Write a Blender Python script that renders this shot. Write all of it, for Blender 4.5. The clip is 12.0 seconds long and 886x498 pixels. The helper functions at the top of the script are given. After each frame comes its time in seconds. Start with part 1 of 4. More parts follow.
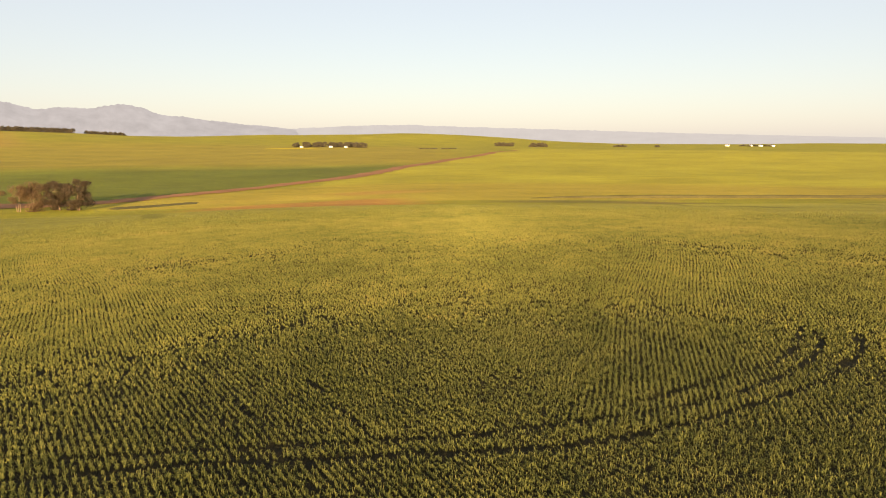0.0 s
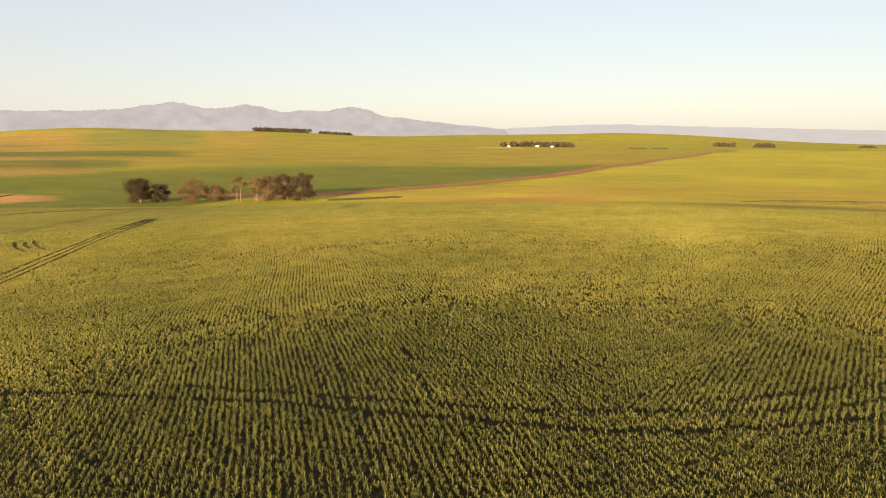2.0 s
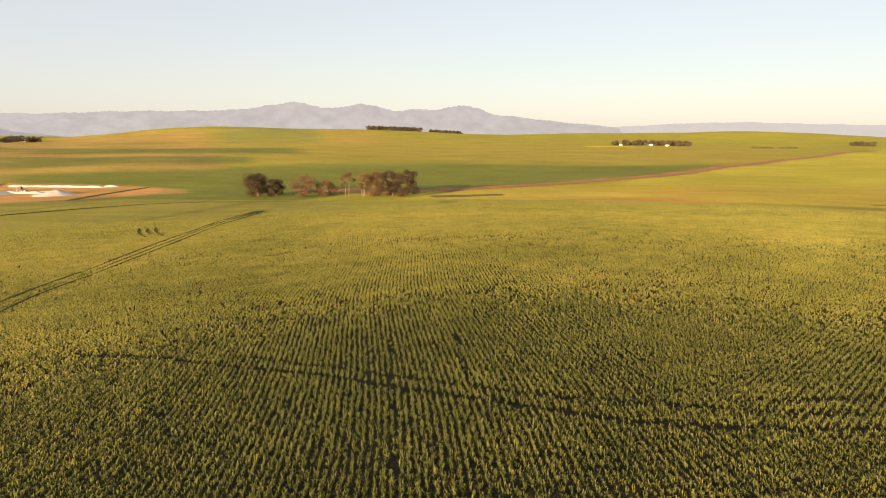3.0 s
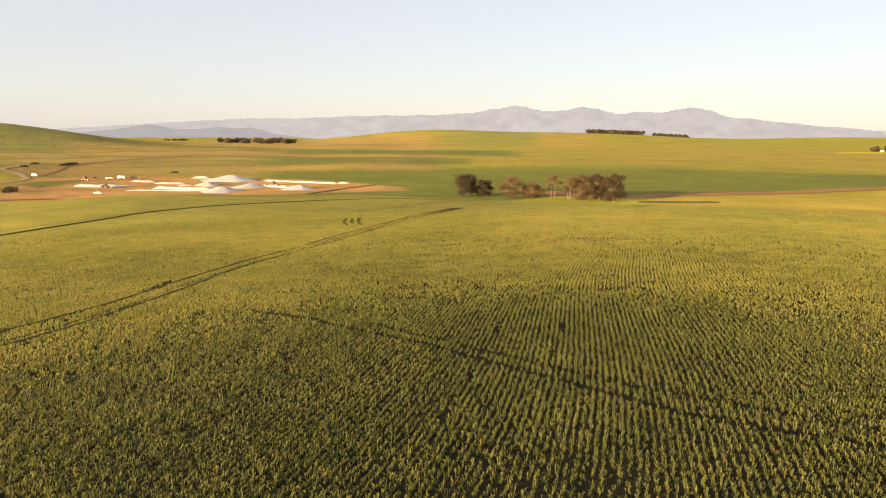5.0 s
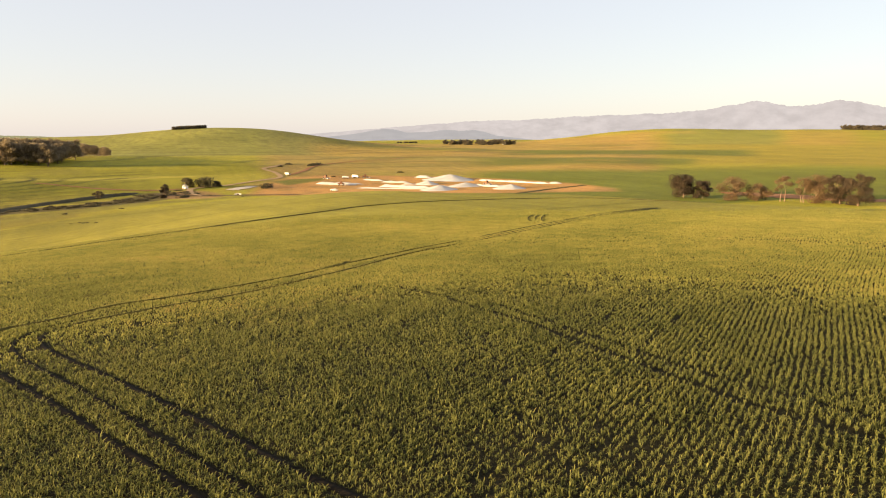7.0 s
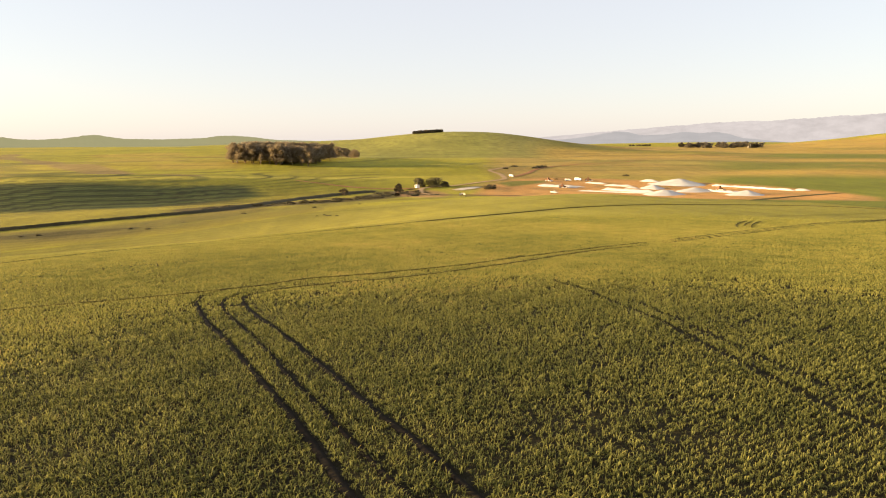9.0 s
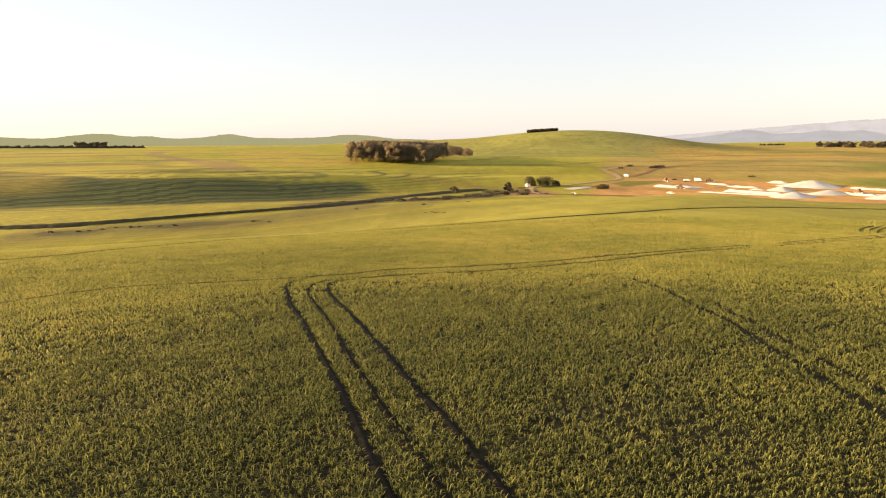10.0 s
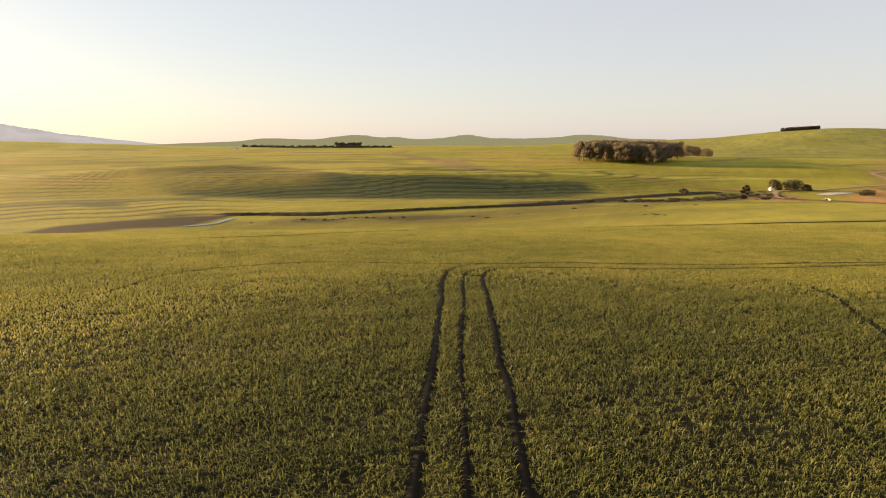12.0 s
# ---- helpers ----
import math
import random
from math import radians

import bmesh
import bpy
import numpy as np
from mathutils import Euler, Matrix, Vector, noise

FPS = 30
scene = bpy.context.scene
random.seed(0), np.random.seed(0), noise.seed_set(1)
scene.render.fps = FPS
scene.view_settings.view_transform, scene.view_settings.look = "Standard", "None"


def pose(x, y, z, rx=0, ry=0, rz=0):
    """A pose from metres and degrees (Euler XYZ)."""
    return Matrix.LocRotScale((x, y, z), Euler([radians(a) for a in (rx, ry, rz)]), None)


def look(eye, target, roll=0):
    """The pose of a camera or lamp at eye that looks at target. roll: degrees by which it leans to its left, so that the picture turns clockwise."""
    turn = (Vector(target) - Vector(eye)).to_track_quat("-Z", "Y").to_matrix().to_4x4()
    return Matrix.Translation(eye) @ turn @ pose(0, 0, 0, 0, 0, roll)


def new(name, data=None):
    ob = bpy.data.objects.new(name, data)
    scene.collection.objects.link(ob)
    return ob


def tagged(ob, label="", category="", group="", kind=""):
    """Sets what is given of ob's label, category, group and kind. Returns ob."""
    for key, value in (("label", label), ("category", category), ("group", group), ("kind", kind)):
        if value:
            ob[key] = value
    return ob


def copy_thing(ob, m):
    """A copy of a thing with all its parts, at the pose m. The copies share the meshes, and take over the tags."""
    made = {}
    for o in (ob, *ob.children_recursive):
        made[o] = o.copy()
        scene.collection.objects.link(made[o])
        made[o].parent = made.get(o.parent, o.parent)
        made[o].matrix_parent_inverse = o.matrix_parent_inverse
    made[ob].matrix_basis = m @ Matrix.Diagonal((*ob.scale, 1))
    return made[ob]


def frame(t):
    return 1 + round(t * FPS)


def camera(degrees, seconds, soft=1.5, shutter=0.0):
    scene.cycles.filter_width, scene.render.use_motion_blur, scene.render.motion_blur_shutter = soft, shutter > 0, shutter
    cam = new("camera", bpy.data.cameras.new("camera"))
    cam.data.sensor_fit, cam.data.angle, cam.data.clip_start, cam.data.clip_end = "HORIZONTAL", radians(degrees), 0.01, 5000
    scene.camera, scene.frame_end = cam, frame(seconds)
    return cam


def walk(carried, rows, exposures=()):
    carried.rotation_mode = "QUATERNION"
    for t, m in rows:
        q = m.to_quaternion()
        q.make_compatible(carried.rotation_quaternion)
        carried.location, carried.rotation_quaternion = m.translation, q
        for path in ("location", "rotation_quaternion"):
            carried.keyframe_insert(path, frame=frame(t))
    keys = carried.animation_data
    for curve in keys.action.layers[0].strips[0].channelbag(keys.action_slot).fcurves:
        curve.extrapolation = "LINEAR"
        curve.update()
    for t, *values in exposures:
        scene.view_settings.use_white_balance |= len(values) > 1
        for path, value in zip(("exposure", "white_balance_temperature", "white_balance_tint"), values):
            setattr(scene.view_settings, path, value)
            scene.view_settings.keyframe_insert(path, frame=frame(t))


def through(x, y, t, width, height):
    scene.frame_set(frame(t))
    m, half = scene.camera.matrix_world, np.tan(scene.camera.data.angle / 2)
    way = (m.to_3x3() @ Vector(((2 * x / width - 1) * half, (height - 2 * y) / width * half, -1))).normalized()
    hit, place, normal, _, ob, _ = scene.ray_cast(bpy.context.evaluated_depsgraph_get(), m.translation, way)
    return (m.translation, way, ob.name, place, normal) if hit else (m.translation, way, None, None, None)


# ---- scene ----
cam = camera(67.88, 12.0, 1.1)
PATH = [
    (0.0, 0.02, -0.52, 12.99, 0.04, -9.32, 0.15),
    (0.5, 1.53, -0.78, 12.78, 4.45, -9.23, 0.20),
    (1.0, 3.07, -0.98, 12.59, 8.86, -9.26, 0.26),
    (1.5, 4.66, -1.12, 12.41, 13.38, -9.30, 0.22),
    (2.0, 6.30, -1.21, 12.25, 17.86, -9.39, 0.25),
    (2.5, 7.99, -1.26, 12.10, 22.52, -9.49, 0.33),
    (3.0, 9.72, -1.26, 11.97, 27.26, -9.57, 0.34),
    (3.2, 10.41, -1.25, 11.93, 29.16, -9.58, 0.29),
    (3.6, 11.79, -1.22, 11.85, 32.93, -9.54, 0.38),
    (4.0, 13.16, -1.12, 11.81, 36.65, -9.51, 0.47),
    (4.4, 14.52, -0.90, 11.76, 40.37, -9.47, 0.57),
    (4.8, 15.85, -0.53, 11.69, 44.11, -9.44, 0.66),
    (5.0, 16.52, -0.33, 11.64, 45.96, -9.44, 0.66),
    (5.5, 18.16, 0.29, 11.51, 50.69, -9.51, 0.50),
    (6.0, 19.74, 1.06, 11.37, 55.45, -9.53, 0.27),
    (6.5, 21.25, 1.97, 11.23, 60.32, -9.48, 0.10),
    (7.0, 22.66, 2.97, 11.11, 64.93, -9.45, -0.06),
    (7.2, 23.19, 3.39, 11.06, 66.97, -9.46, -0.13),
    (7.6, 24.24, 4.23, 10.96, 70.82, -9.38, -0.17),
    (8.0, 25.17, 5.13, 10.87, 74.74, -9.29, -0.20),
    (8.4, 25.99, 6.10, 10.79, 78.70, -9.20, -0.23),
    (8.8, 26.68, 7.16, 10.70, 82.65, -9.12, -0.27),
    (9.0, 27.02, 7.69, 10.66, 84.62, -9.13, -0.22),
    (9.5, 27.79, 9.09, 10.56, 89.51, -9.16, -0.15),
    (10.0, 28.42, 10.57, 10.46, 94.50, -9.19, -0.16),
    (10.5, 28.91, 12.11, 10.35, 99.48, -9.14, -0.25),
    (11.0, 29.24, 13.69, 10.23, 104.43, -9.10, -0.29),
    (11.5, 29.41, 15.31, 10.11, 109.39, -9.11, -0.23),
    (12.0, 29.42, 16.96, 10.00, 114.42, -9.11, -0.21),
]
EXPOSURES = [(0.0, 2.02), (3.0, 2.04), (5.5, 2.18), (7.0, 2.22), (9.0, 2.28), (10.5, 2.38), (11.4, 2.30), (12.0, 1.98)]
walk(cam, [(t, pose(x, y, z, 90 + pitch, 0, yaw) @ pose(0, 0, 0, 0, 0, lean)) for t, x, y, z, yaw, pitch, lean in PATH], EXPOSURES)

# ---- daylight: a low evening sun and a clear pale sky ----
SUN_AZ, SUN_EL = 177.0, 7.8          # degrees, anticlockwise from north (+y)
world = bpy.data.worlds.new("world")
scene.world = world
world.use_nodes = True
wn, wl = world.node_tree.nodes, world.node_tree.links
sky = wn.new("ShaderNodeTexSky")
sky.sky_type, sky.sun_disc = "NISHITA", False
sky.sun_elevation, sky.sun_rotation = radians(SUN_EL), radians(-SUN_AZ)
sky.altitude, sky.air_density, sky.dust_density, sky.ozone_density = 100, 1.0, 0.8, 1.0
# evening haze pales the whole sky dome
haze = wn.new("ShaderNodeMix")
haze.data_type = "RGBA"
haze.inputs["Factor"].default_value, haze.inputs["B"].default_value = 0.815, (1.51, 1.44, 1.53, 1)
wl.new(sky.outputs[0], haze.inputs["A"])
wl.new(haze.outputs["Result"], wn["Background"].inputs[0])
wn["Background"].inputs[1].default_value = 0.107

sun = new("sun", bpy.data.lights.new("sun", "SUN"))
sun.data.energy, sun.data.angle, sun.data.color = 5.0, radians(0.6), (1.0, 0.70, 0.35)
sun_way = Vector((-math.sin(radians(SUN_AZ)) * math.cos(radians(SUN_EL)), math.cos(radians(SUN_AZ)) * math.cos(radians(SUN_EL)), math.sin(radians(SUN_EL))))
sun.matrix_world = look((0, 0, 60), Vector((0, 0, 60)) - sun_way)


# ---- the lie of the land ----
def step(a, b, x):
    u = np.clip((x - a) / (b - a), 0, 1)
    return u * u * (3 - 2 * u)


def polar(az, r):
    """The place r metres from the hill's middle at az degrees anticlockwise from north."""
    return -math.sin(radians(az)) * r + 14.0, math.cos(radians(az)) * r + 8.0


# the stream and ditch round the foot of the field's hill: x, y, bed height
VALLEY = [(60, -520, -24), (-70, -300, -23), (-181, -174, -21), (-241, -76, -19.5), (-330, 0, -20), (-395, 70, -22.5),
          (-400, 170, -23.5), (-310, 250, -21), (-190, 285, -19), (0, 290, -13), (220, 285, -11), (480, 270, -10),
          (760, 0, -12), (460, -520, -20)]
# hills: azimuth, range, height, half width across, half width along
HILLS = [(34, 2350, 40, 480, 600), (17, 2600, 20, 300, 500), (84, 665, 4, 70, 60), (95, 1900, 11, 350, 400), (48, 2300, 34, 300, 500), (3, 2700, 44, 560, 500), (-20, 1050, 9, 520, 260), (-32, 2900, 10, 500, 400),
         (82, 1330, 26, 205, 260), (89, 1420, 20, 480, 300), (117, 184, -5.5, 95, 60), (143, 178, -6.5, 90, 50), (62, 210, -0.9, 110, 60), (65, 305, -2.0, 60, 45), (152, 1900, 24, 500, 400), (100, 740, 7, 150, 150), (116, 480, 6.5, 190, 60), (115, 385, -4.5, 190, 42), (135, 560, 6, 90, 35), (146, 900, 8, 200, 150), (62, 3300, 12, 700, 400)]


def valley_distance(x, y):
    """Distance from the stream, its bed's height there, and whether a place lies on the field's side."""
    best, bed, inside = np.full(x.shape, 1e9), np.zeros(x.shape), np.zeros(x.shape, bool)
    for (ax, ay, az), (bx, by, bz) in zip(VALLEY, VALLEY[1:] + VALLEY[:1]):
        u = np.clip(((x - ax) * (bx - ax) + (y - ay) * (by - ay)) / ((bx - ax) ** 2 + (by - ay) ** 2), 0, 1)
        d = np.hypot(x - ax - u * (bx - ax), y - ay - u * (by - ay))
        near = d < best
        best, bed = np.where(near, d, best), np.where(near, az + u * (bz - az), bed)
        cross = (ay > y) != (by > y)
        inside ^= cross & (x < ax + (y - ay) * (bx - ax) / (by - ay if by != ay else 1e-9))
    return best, bed, inside


def height(x, y):
    x, y = np.asarray(x, float), np.asarray(y, float)
    d, bed, inside = valley_distance(x, y)
    west = 8 * np.log1p(np.exp(np.clip(-x / 8, -30, 30)))
    field = 0.42 - 0.057 * np.minimum(west, 105) - 0.042 * np.maximum(west - 105, 0) + 0.012 * (np.minimum(y, 80) - 20) - 0.018 * np.maximum(y - 85, 0) - 0.022 * np.maximum(y - 75, 0) * step(-60, 20, x)
    slope = bed + (field - bed) * step(8, 145, d)
    far = bed + (-12 - bed) * step(20, 420, d) + 10 * step(500, 1600, d)
    z = np.where(inside, slope, far)
    for az, r, high, across, along in HILLS:
        cx, cy = polar(az, r)
        s, c = math.sin(radians(az)), math.cos(radians(az))
        u, v = (x - cx) * c + (y - cy) * s, -(x - cx) * s + (y - cy) * c
        z = z + high * np.exp(-(u / across) ** 2 - (v / along) ** 2)
    swell = np.sin(x / 61 + 1.3 * np.sin(y / 83)) * np.sin(y / 73 + 1.1 * np.sin(x / 97))
    return z + 0.9 * swell * step(20, 200, d) * ~inside + 0.12 * np.sin(x / 17 + 2) * np.sin(y / 23)


def ground_z(x, y):
    return float(height(np.array([x]), np.array([y]))[0])


# ---- materials ----
def material(name, build):
    m = bpy.data.materials.new(name)
    m.use_nodes = True
    n, l = m.node_tree.nodes, m.node_tree.links
    build(n, l, n["Principled BSDF"])
    return m


def noise_node(n, scale, detail=4.0, rough=0.55):
    t = n.new("ShaderNodeTexNoise")
    t.inputs["Scale"].default_value, t.inputs["Detail"].default_value, t.inputs["Roughness"].default_value = scale, detail, rough
    return t


def ramp(n, *stops):
    r = n.new("ShaderNodeValToRGB")
    while len(r.color_ramp.elements) < len(stops):
        r.color_ramp.elements.new(0.5)
    for e, (at, col) in zip(r.color_ramp.elements, stops):
        e.position, e.color = at, (*col, 1)
    return r


def plain(name, col, rough=0.8, vary=0.25, scale=6.0, bump=0.3, metal=0.0):
    """A surface of one colour with grain, stains and fine relief."""
    def build(n, l, p):
        geo = n.new("ShaderNodeNewGeometry")
        a, b = noise_node(n, scale, 6), noise_node(n, scale * 0.13, 3)
        l.new(geo.outputs["Position"], a.inputs["Vector"])
        l.new(geo.outputs["Position"], b.inputs["Vector"])
        lo, hi = [c * (1 - vary) for c in col], [min(c * (1 + vary), 1) for c in col]
        r1, r2 = ramp(n, (0.3, lo), (0.7, hi)), ramp(n, (0.3, lo), (0.7, hi))
        l.new(a.outputs["Fac"], r1.inputs[0])
        l.new(b.outputs["Fac"], r2.inputs[0])
        mix = n.new("ShaderNodeMix")
        mix.data_type = "RGBA"
        mix.inputs["Factor"].default_value = 0.5
        l.new(r1.outputs[0], mix.inputs["A"])
        l.new(r2.outputs[0], mix.inputs["B"])
        l.new(mix.outputs["Result"], p.inputs["Base Color"])
        bm = n.new("ShaderNodeBump")
        bm.inputs["Strength"].default_value, bm.inputs["Distance"].default_value = bump, 0.05
        l.new(a.outputs["Fac"], bm.inputs["Height"])
        l.new(bm.outputs[0], p.inputs["Normal"])
        p.inputs["Roughness"].default_value, p.inputs["Metallic"].default_value = rough, metal
        p.inputs["Specular IOR Level"].default_value = 0.5 if rough < 0.6 else 0.1
    return material(name, build)


def leafy(name, dark, light, tip, patch=0.05, through=0.35, gloss=0.3, rough=0.55):
    """Thin leaves: each one its own green, patches over the land, light coming through."""
    def build(n, l, p):
        geo = n.new("ShaderNodeNewGeometry")
        r = ramp(n, (0.0, dark), (1.0, light))
        big = noise_node(n, patch, 4)
        l.new(geo.outputs["Position"], big.inputs["Vector"])
        add = n.new("ShaderNodeMath")
        add.operation = "MULTIPLY_ADD"
        add.inputs[1].default_value, add.inputs[2].default_value = 1.2, -0.6
        l.new(big.outputs["Fac"], add.inputs[0])
        sumn = n.new("ShaderNodeMath")
        sumn.operation, sumn.use_clamp = "ADD", True
        l.new(add.outputs[0], sumn.inputs[0])
        l.new(geo.outputs["Random Per Island"], sumn.inputs[1])
        l.new(sumn.outputs[0], r.inputs[0])
        few = n.new("ShaderNodeMath")
        few.operation, few.inputs[1].default_value = "GREATER_THAN", 0.955
        l.new(geo.outputs["Random Per Island"], few.inputs[0])
        dry = n.new("ShaderNodeMix")
        dry.data_type = "RGBA"
        dry.inputs["B"].default_value = (*tip, 1)
        l.new(few.outputs[0], dry.inputs["Factor"])
        l.new(r.outputs[0], dry.inputs["A"])
        l.new(dry.outputs["Result"], p.inputs["Base Color"])
        p.inputs["Roughness"].default_value = rough
        p.inputs["Specular IOR Level"].default_value = gloss
        tr = n.new("ShaderNodeBsdfTranslucent")
        l.new(dry.outputs["Result"], tr.inputs[0])
        mix = n.new("ShaderNodeMixShader")
        mix.inputs[0].default_value = through
        l.new(p.outputs[0], mix.inputs[1])
        l.new(tr.outputs[0], mix.inputs[2])
        l.new(mix.outputs[0], n["Material Output"].inputs[0])
    return material(name, build)


def wheat_leaf(n, l, p):
    """Wheat leaves: each its own green, with light coming through. Foot shade and sunlit, yellower tops are put into
    the colour.
    """
    geo, tip = n.new("ShaderNodeNewGeometry"), n.new("ShaderNodeAttribute")
    tip.attribute_name = "tip"
    wide, mid = noise_node(n, 0.035, 3), noise_node(n, 0.35, 4, 0.65)
    for t in (wide, mid):
        l.new(geo.outputs["Position"], t.inputs["Vector"])
    both = n.new("ShaderNodeMath")
    both.operation = "ADD"
    l.new(wide.outputs["Fac"], both.inputs[0])
    l.new(mid.outputs["Fac"], both.inputs[1])
    shift = n.new("ShaderNodeMapRange")
    shift.inputs["From Min"].default_value, shift.inputs["From Max"].default_value = 0.7, 1.3
    shift.inputs["To Min"].default_value, shift.inputs["To Max"].default_value = -0.35, 0.35
    l.new(both.outputs[0], shift.inputs["Value"])
    pick = n.new("ShaderNodeMath")
    pick.operation, pick.use_clamp = "ADD", True
    each = n.new("ShaderNodeMapRange")
    each.inputs["To Min"].default_value, each.inputs["To Max"].default_value = 0.22, 0.78
    l.new(geo.outputs["Random Per Island"], each.inputs["Value"])
    l.new(shift.outputs[0], pick.inputs[0])
    l.new(each.outputs[0], pick.inputs[1])
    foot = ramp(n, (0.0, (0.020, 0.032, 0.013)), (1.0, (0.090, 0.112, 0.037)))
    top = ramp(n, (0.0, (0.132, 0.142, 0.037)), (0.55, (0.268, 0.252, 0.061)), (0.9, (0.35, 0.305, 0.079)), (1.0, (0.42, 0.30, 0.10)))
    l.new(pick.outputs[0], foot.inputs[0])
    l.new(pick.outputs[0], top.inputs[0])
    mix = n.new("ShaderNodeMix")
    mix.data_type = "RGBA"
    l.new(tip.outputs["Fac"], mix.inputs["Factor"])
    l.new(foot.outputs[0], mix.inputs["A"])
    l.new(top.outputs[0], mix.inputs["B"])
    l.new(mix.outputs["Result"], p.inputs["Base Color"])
    p.inputs["Roughness"].default_value, p.inputs["Specular IOR Level"].default_value = 0.65, 0.1
    tr, out = n.new("ShaderNodeBsdfTranslucent"), n.new("ShaderNodeMixShader")
    l.new(mix.outputs["Result"], tr.inputs[0])
    out.inputs[0].default_value = 0.45
    l.new(p.outputs[0], out.inputs[1])
    l.new(tr.outputs[0], out.inputs[2])
    l.new(out.outputs[0], n["Material Output"].inputs[0])


def land(n, l, p):
    """Fields: the crop's or soil's own colour, with tufts, drill rows and thin patches."""
    col = n.new("ShaderNodeAttribute")
    col.attribute_name = "field_colour"
    geo = n.new("ShaderNodeNewGeometry")
    fine, mid, wide = noise_node(n, 2.0, 5, 0.75), noise_node(n, 0.12, 4), noise_node(n, 0.012, 4)
    stretch = n.new("ShaderNodeMapping")
    stretch.inputs["Rotation"].default_value, stretch.inputs["Scale"].default_value = (0, 0, radians(-20)), (0.25, 1.0, 1.0)
    l.new(geo.outputs["Position"], stretch.inputs[0])
    drill = n.new("ShaderNodeMapping")
    drill.vector_type = "TEXTURE"
    drill.inputs["Rotation"].default_value, drill.inputs["Scale"].default_value = (0, 0, radians(32)), (1, 16, 1)
    l.new(geo.outputs["Position"], drill.inputs[0])
    streak = noise_node(n, 0.9, 4, 0.65)
    l.new(drill.outputs[0], streak.inputs["Vector"])
    for t in (fine, wide):
        l.new(geo.outputs["Position"], t.inputs["Vector"])
    l.new(stretch.outputs[0], mid.inputs["Vector"])
    # drill rows and contour banks that follow the hill
    shift = n.new("ShaderNodeVectorMath")
    shift.operation, shift.inputs[1].default_value = "SUBTRACT", (14, 8, 0)
    l.new(geo.outputs["Position"], shift.inputs[0])
    flat = n.new("ShaderNodeMapping")
    flat.inputs["Scale"].default_value = (1, 1, 0)
    l.new(shift.outputs[0], flat.inputs[0])
    rows = n.new("ShaderNodeTexWave")
    rows.wave_type, rows.rings_direction = "RINGS", "SPHERICAL"
    rows.inputs["Scale"].default_value, rows.inputs["Distortion"].default_value = 0.075, 12.0
    rows.inputs["Detail"].default_value, rows.inputs["Detail Scale"].default_value = 4.0, 0.5
    l.new(flat.outputs[0], rows.inputs["Vector"])
    dim = n.new("ShaderNodeMapRange")
    dim.inputs["To Min"].default_value, dim.inputs["To Max"].default_value = 0.62, 1.12
    l.new(rows.outputs["Fac"], dim.inputs["Value"])
    furrowed = n.new("ShaderNodeMix")
    furrowed.inputs["A"].default_value = 1.0
    l.new(col.outputs["Alpha"], furrowed.inputs["Factor"])
    l.new(dim.outputs[0], furrowed.inputs["B"])
    striped = n.new("ShaderNodeVectorMath")
    striped.operation = "SCALE"
    l.new(col.outputs["Color"], striped.inputs[0])
    l.new(furrowed.outputs[0], striped.inputs["Scale"])
    last = striped.outputs[0]
    for t, low, high in ((fine, 0.4, 1.6), (mid, 0.82, 1.18), (streak, 0.84, 1.16), (wide, 0.8, 1.2)):
        rng = n.new("ShaderNodeMapRange")
        rng.inputs["From Min"].default_value, rng.inputs["From Max"].default_value = 0.22, 0.78
        rng.inputs["To Min"].default_value, rng.inputs["To Max"].default_value = low, high
        l.new(t.outputs["Fac"], rng.inputs["Value"])
        mul = n.new("ShaderNodeVectorMath")
        mul.operation = "SCALE"
        l.new(last, mul.inputs[0])
        l.new(rng.outputs[0], mul.inputs["Scale"])
        last = mul.outputs[0]
    l.new(last, p.inputs["Base Color"])
    bump = n.new("ShaderNodeBump")
    bump.inputs["Strength"].default_value, bump.inputs["Distance"].default_value = 0.7, 0.35
    l.new(fine.outputs["Fac"], bump.inputs["Height"])
    l.new(bump.outputs[0], p.inputs["Normal"])
    p.inputs["Roughness"].default_value, p.inputs["Specular IOR Level"].default_value = 0.9, 0.1


GROUND = material("fields", land)
CROP = material("young_wheat", wheat_leaf)


# ---- the ground: one sheet to the horizon, with its fields ----
LIME, WHEAT, DEEP, GOLD = (0.25, 0.225, 0.020), (0.222, 0.199, 0.030), (0.11, 0.128, 0.018), (0.28, 0.215, 0.028)
STRAW, EARTH, SOIL, DULL = (0.32, 0.21, 0.05), (0.40, 0.215, 0.068), (0.055, 0.035, 0.022), (0.13, 0.10, 0.035)


def line_distance(x, y, pts):
    best = np.full(np.shape(x), 1e9)
    for (ax, ay), (bx, by) in zip(pts, pts[1:]):
        u = np.clip(((x - ax) * (bx - ax) + (y - ay) * (by - ay)) / ((bx - ax) ** 2 + (by - ay) ** 2), 0, 1)
        best = np.minimum(best, np.hypot(x - ax - u * (bx - ax), y - ay - u * (by - ay)))
    return best


DIRT_ROAD = [(-260, 316), (-205, 320), (-175, 331), (-153, 358), (-128, 388), (-102, 425), (-73, 474), (-46, 590), (-4, 777), (33, 890), (140, 1200)]


def wobble(x, y, size, amp):
    return amp * (np.sin(x / size + 2.1 * np.sin(y / size / 1.7)) + np.sin(y / size * 1.3 + 1.7 * np.sin(x / size / 1.4))) * 0.5


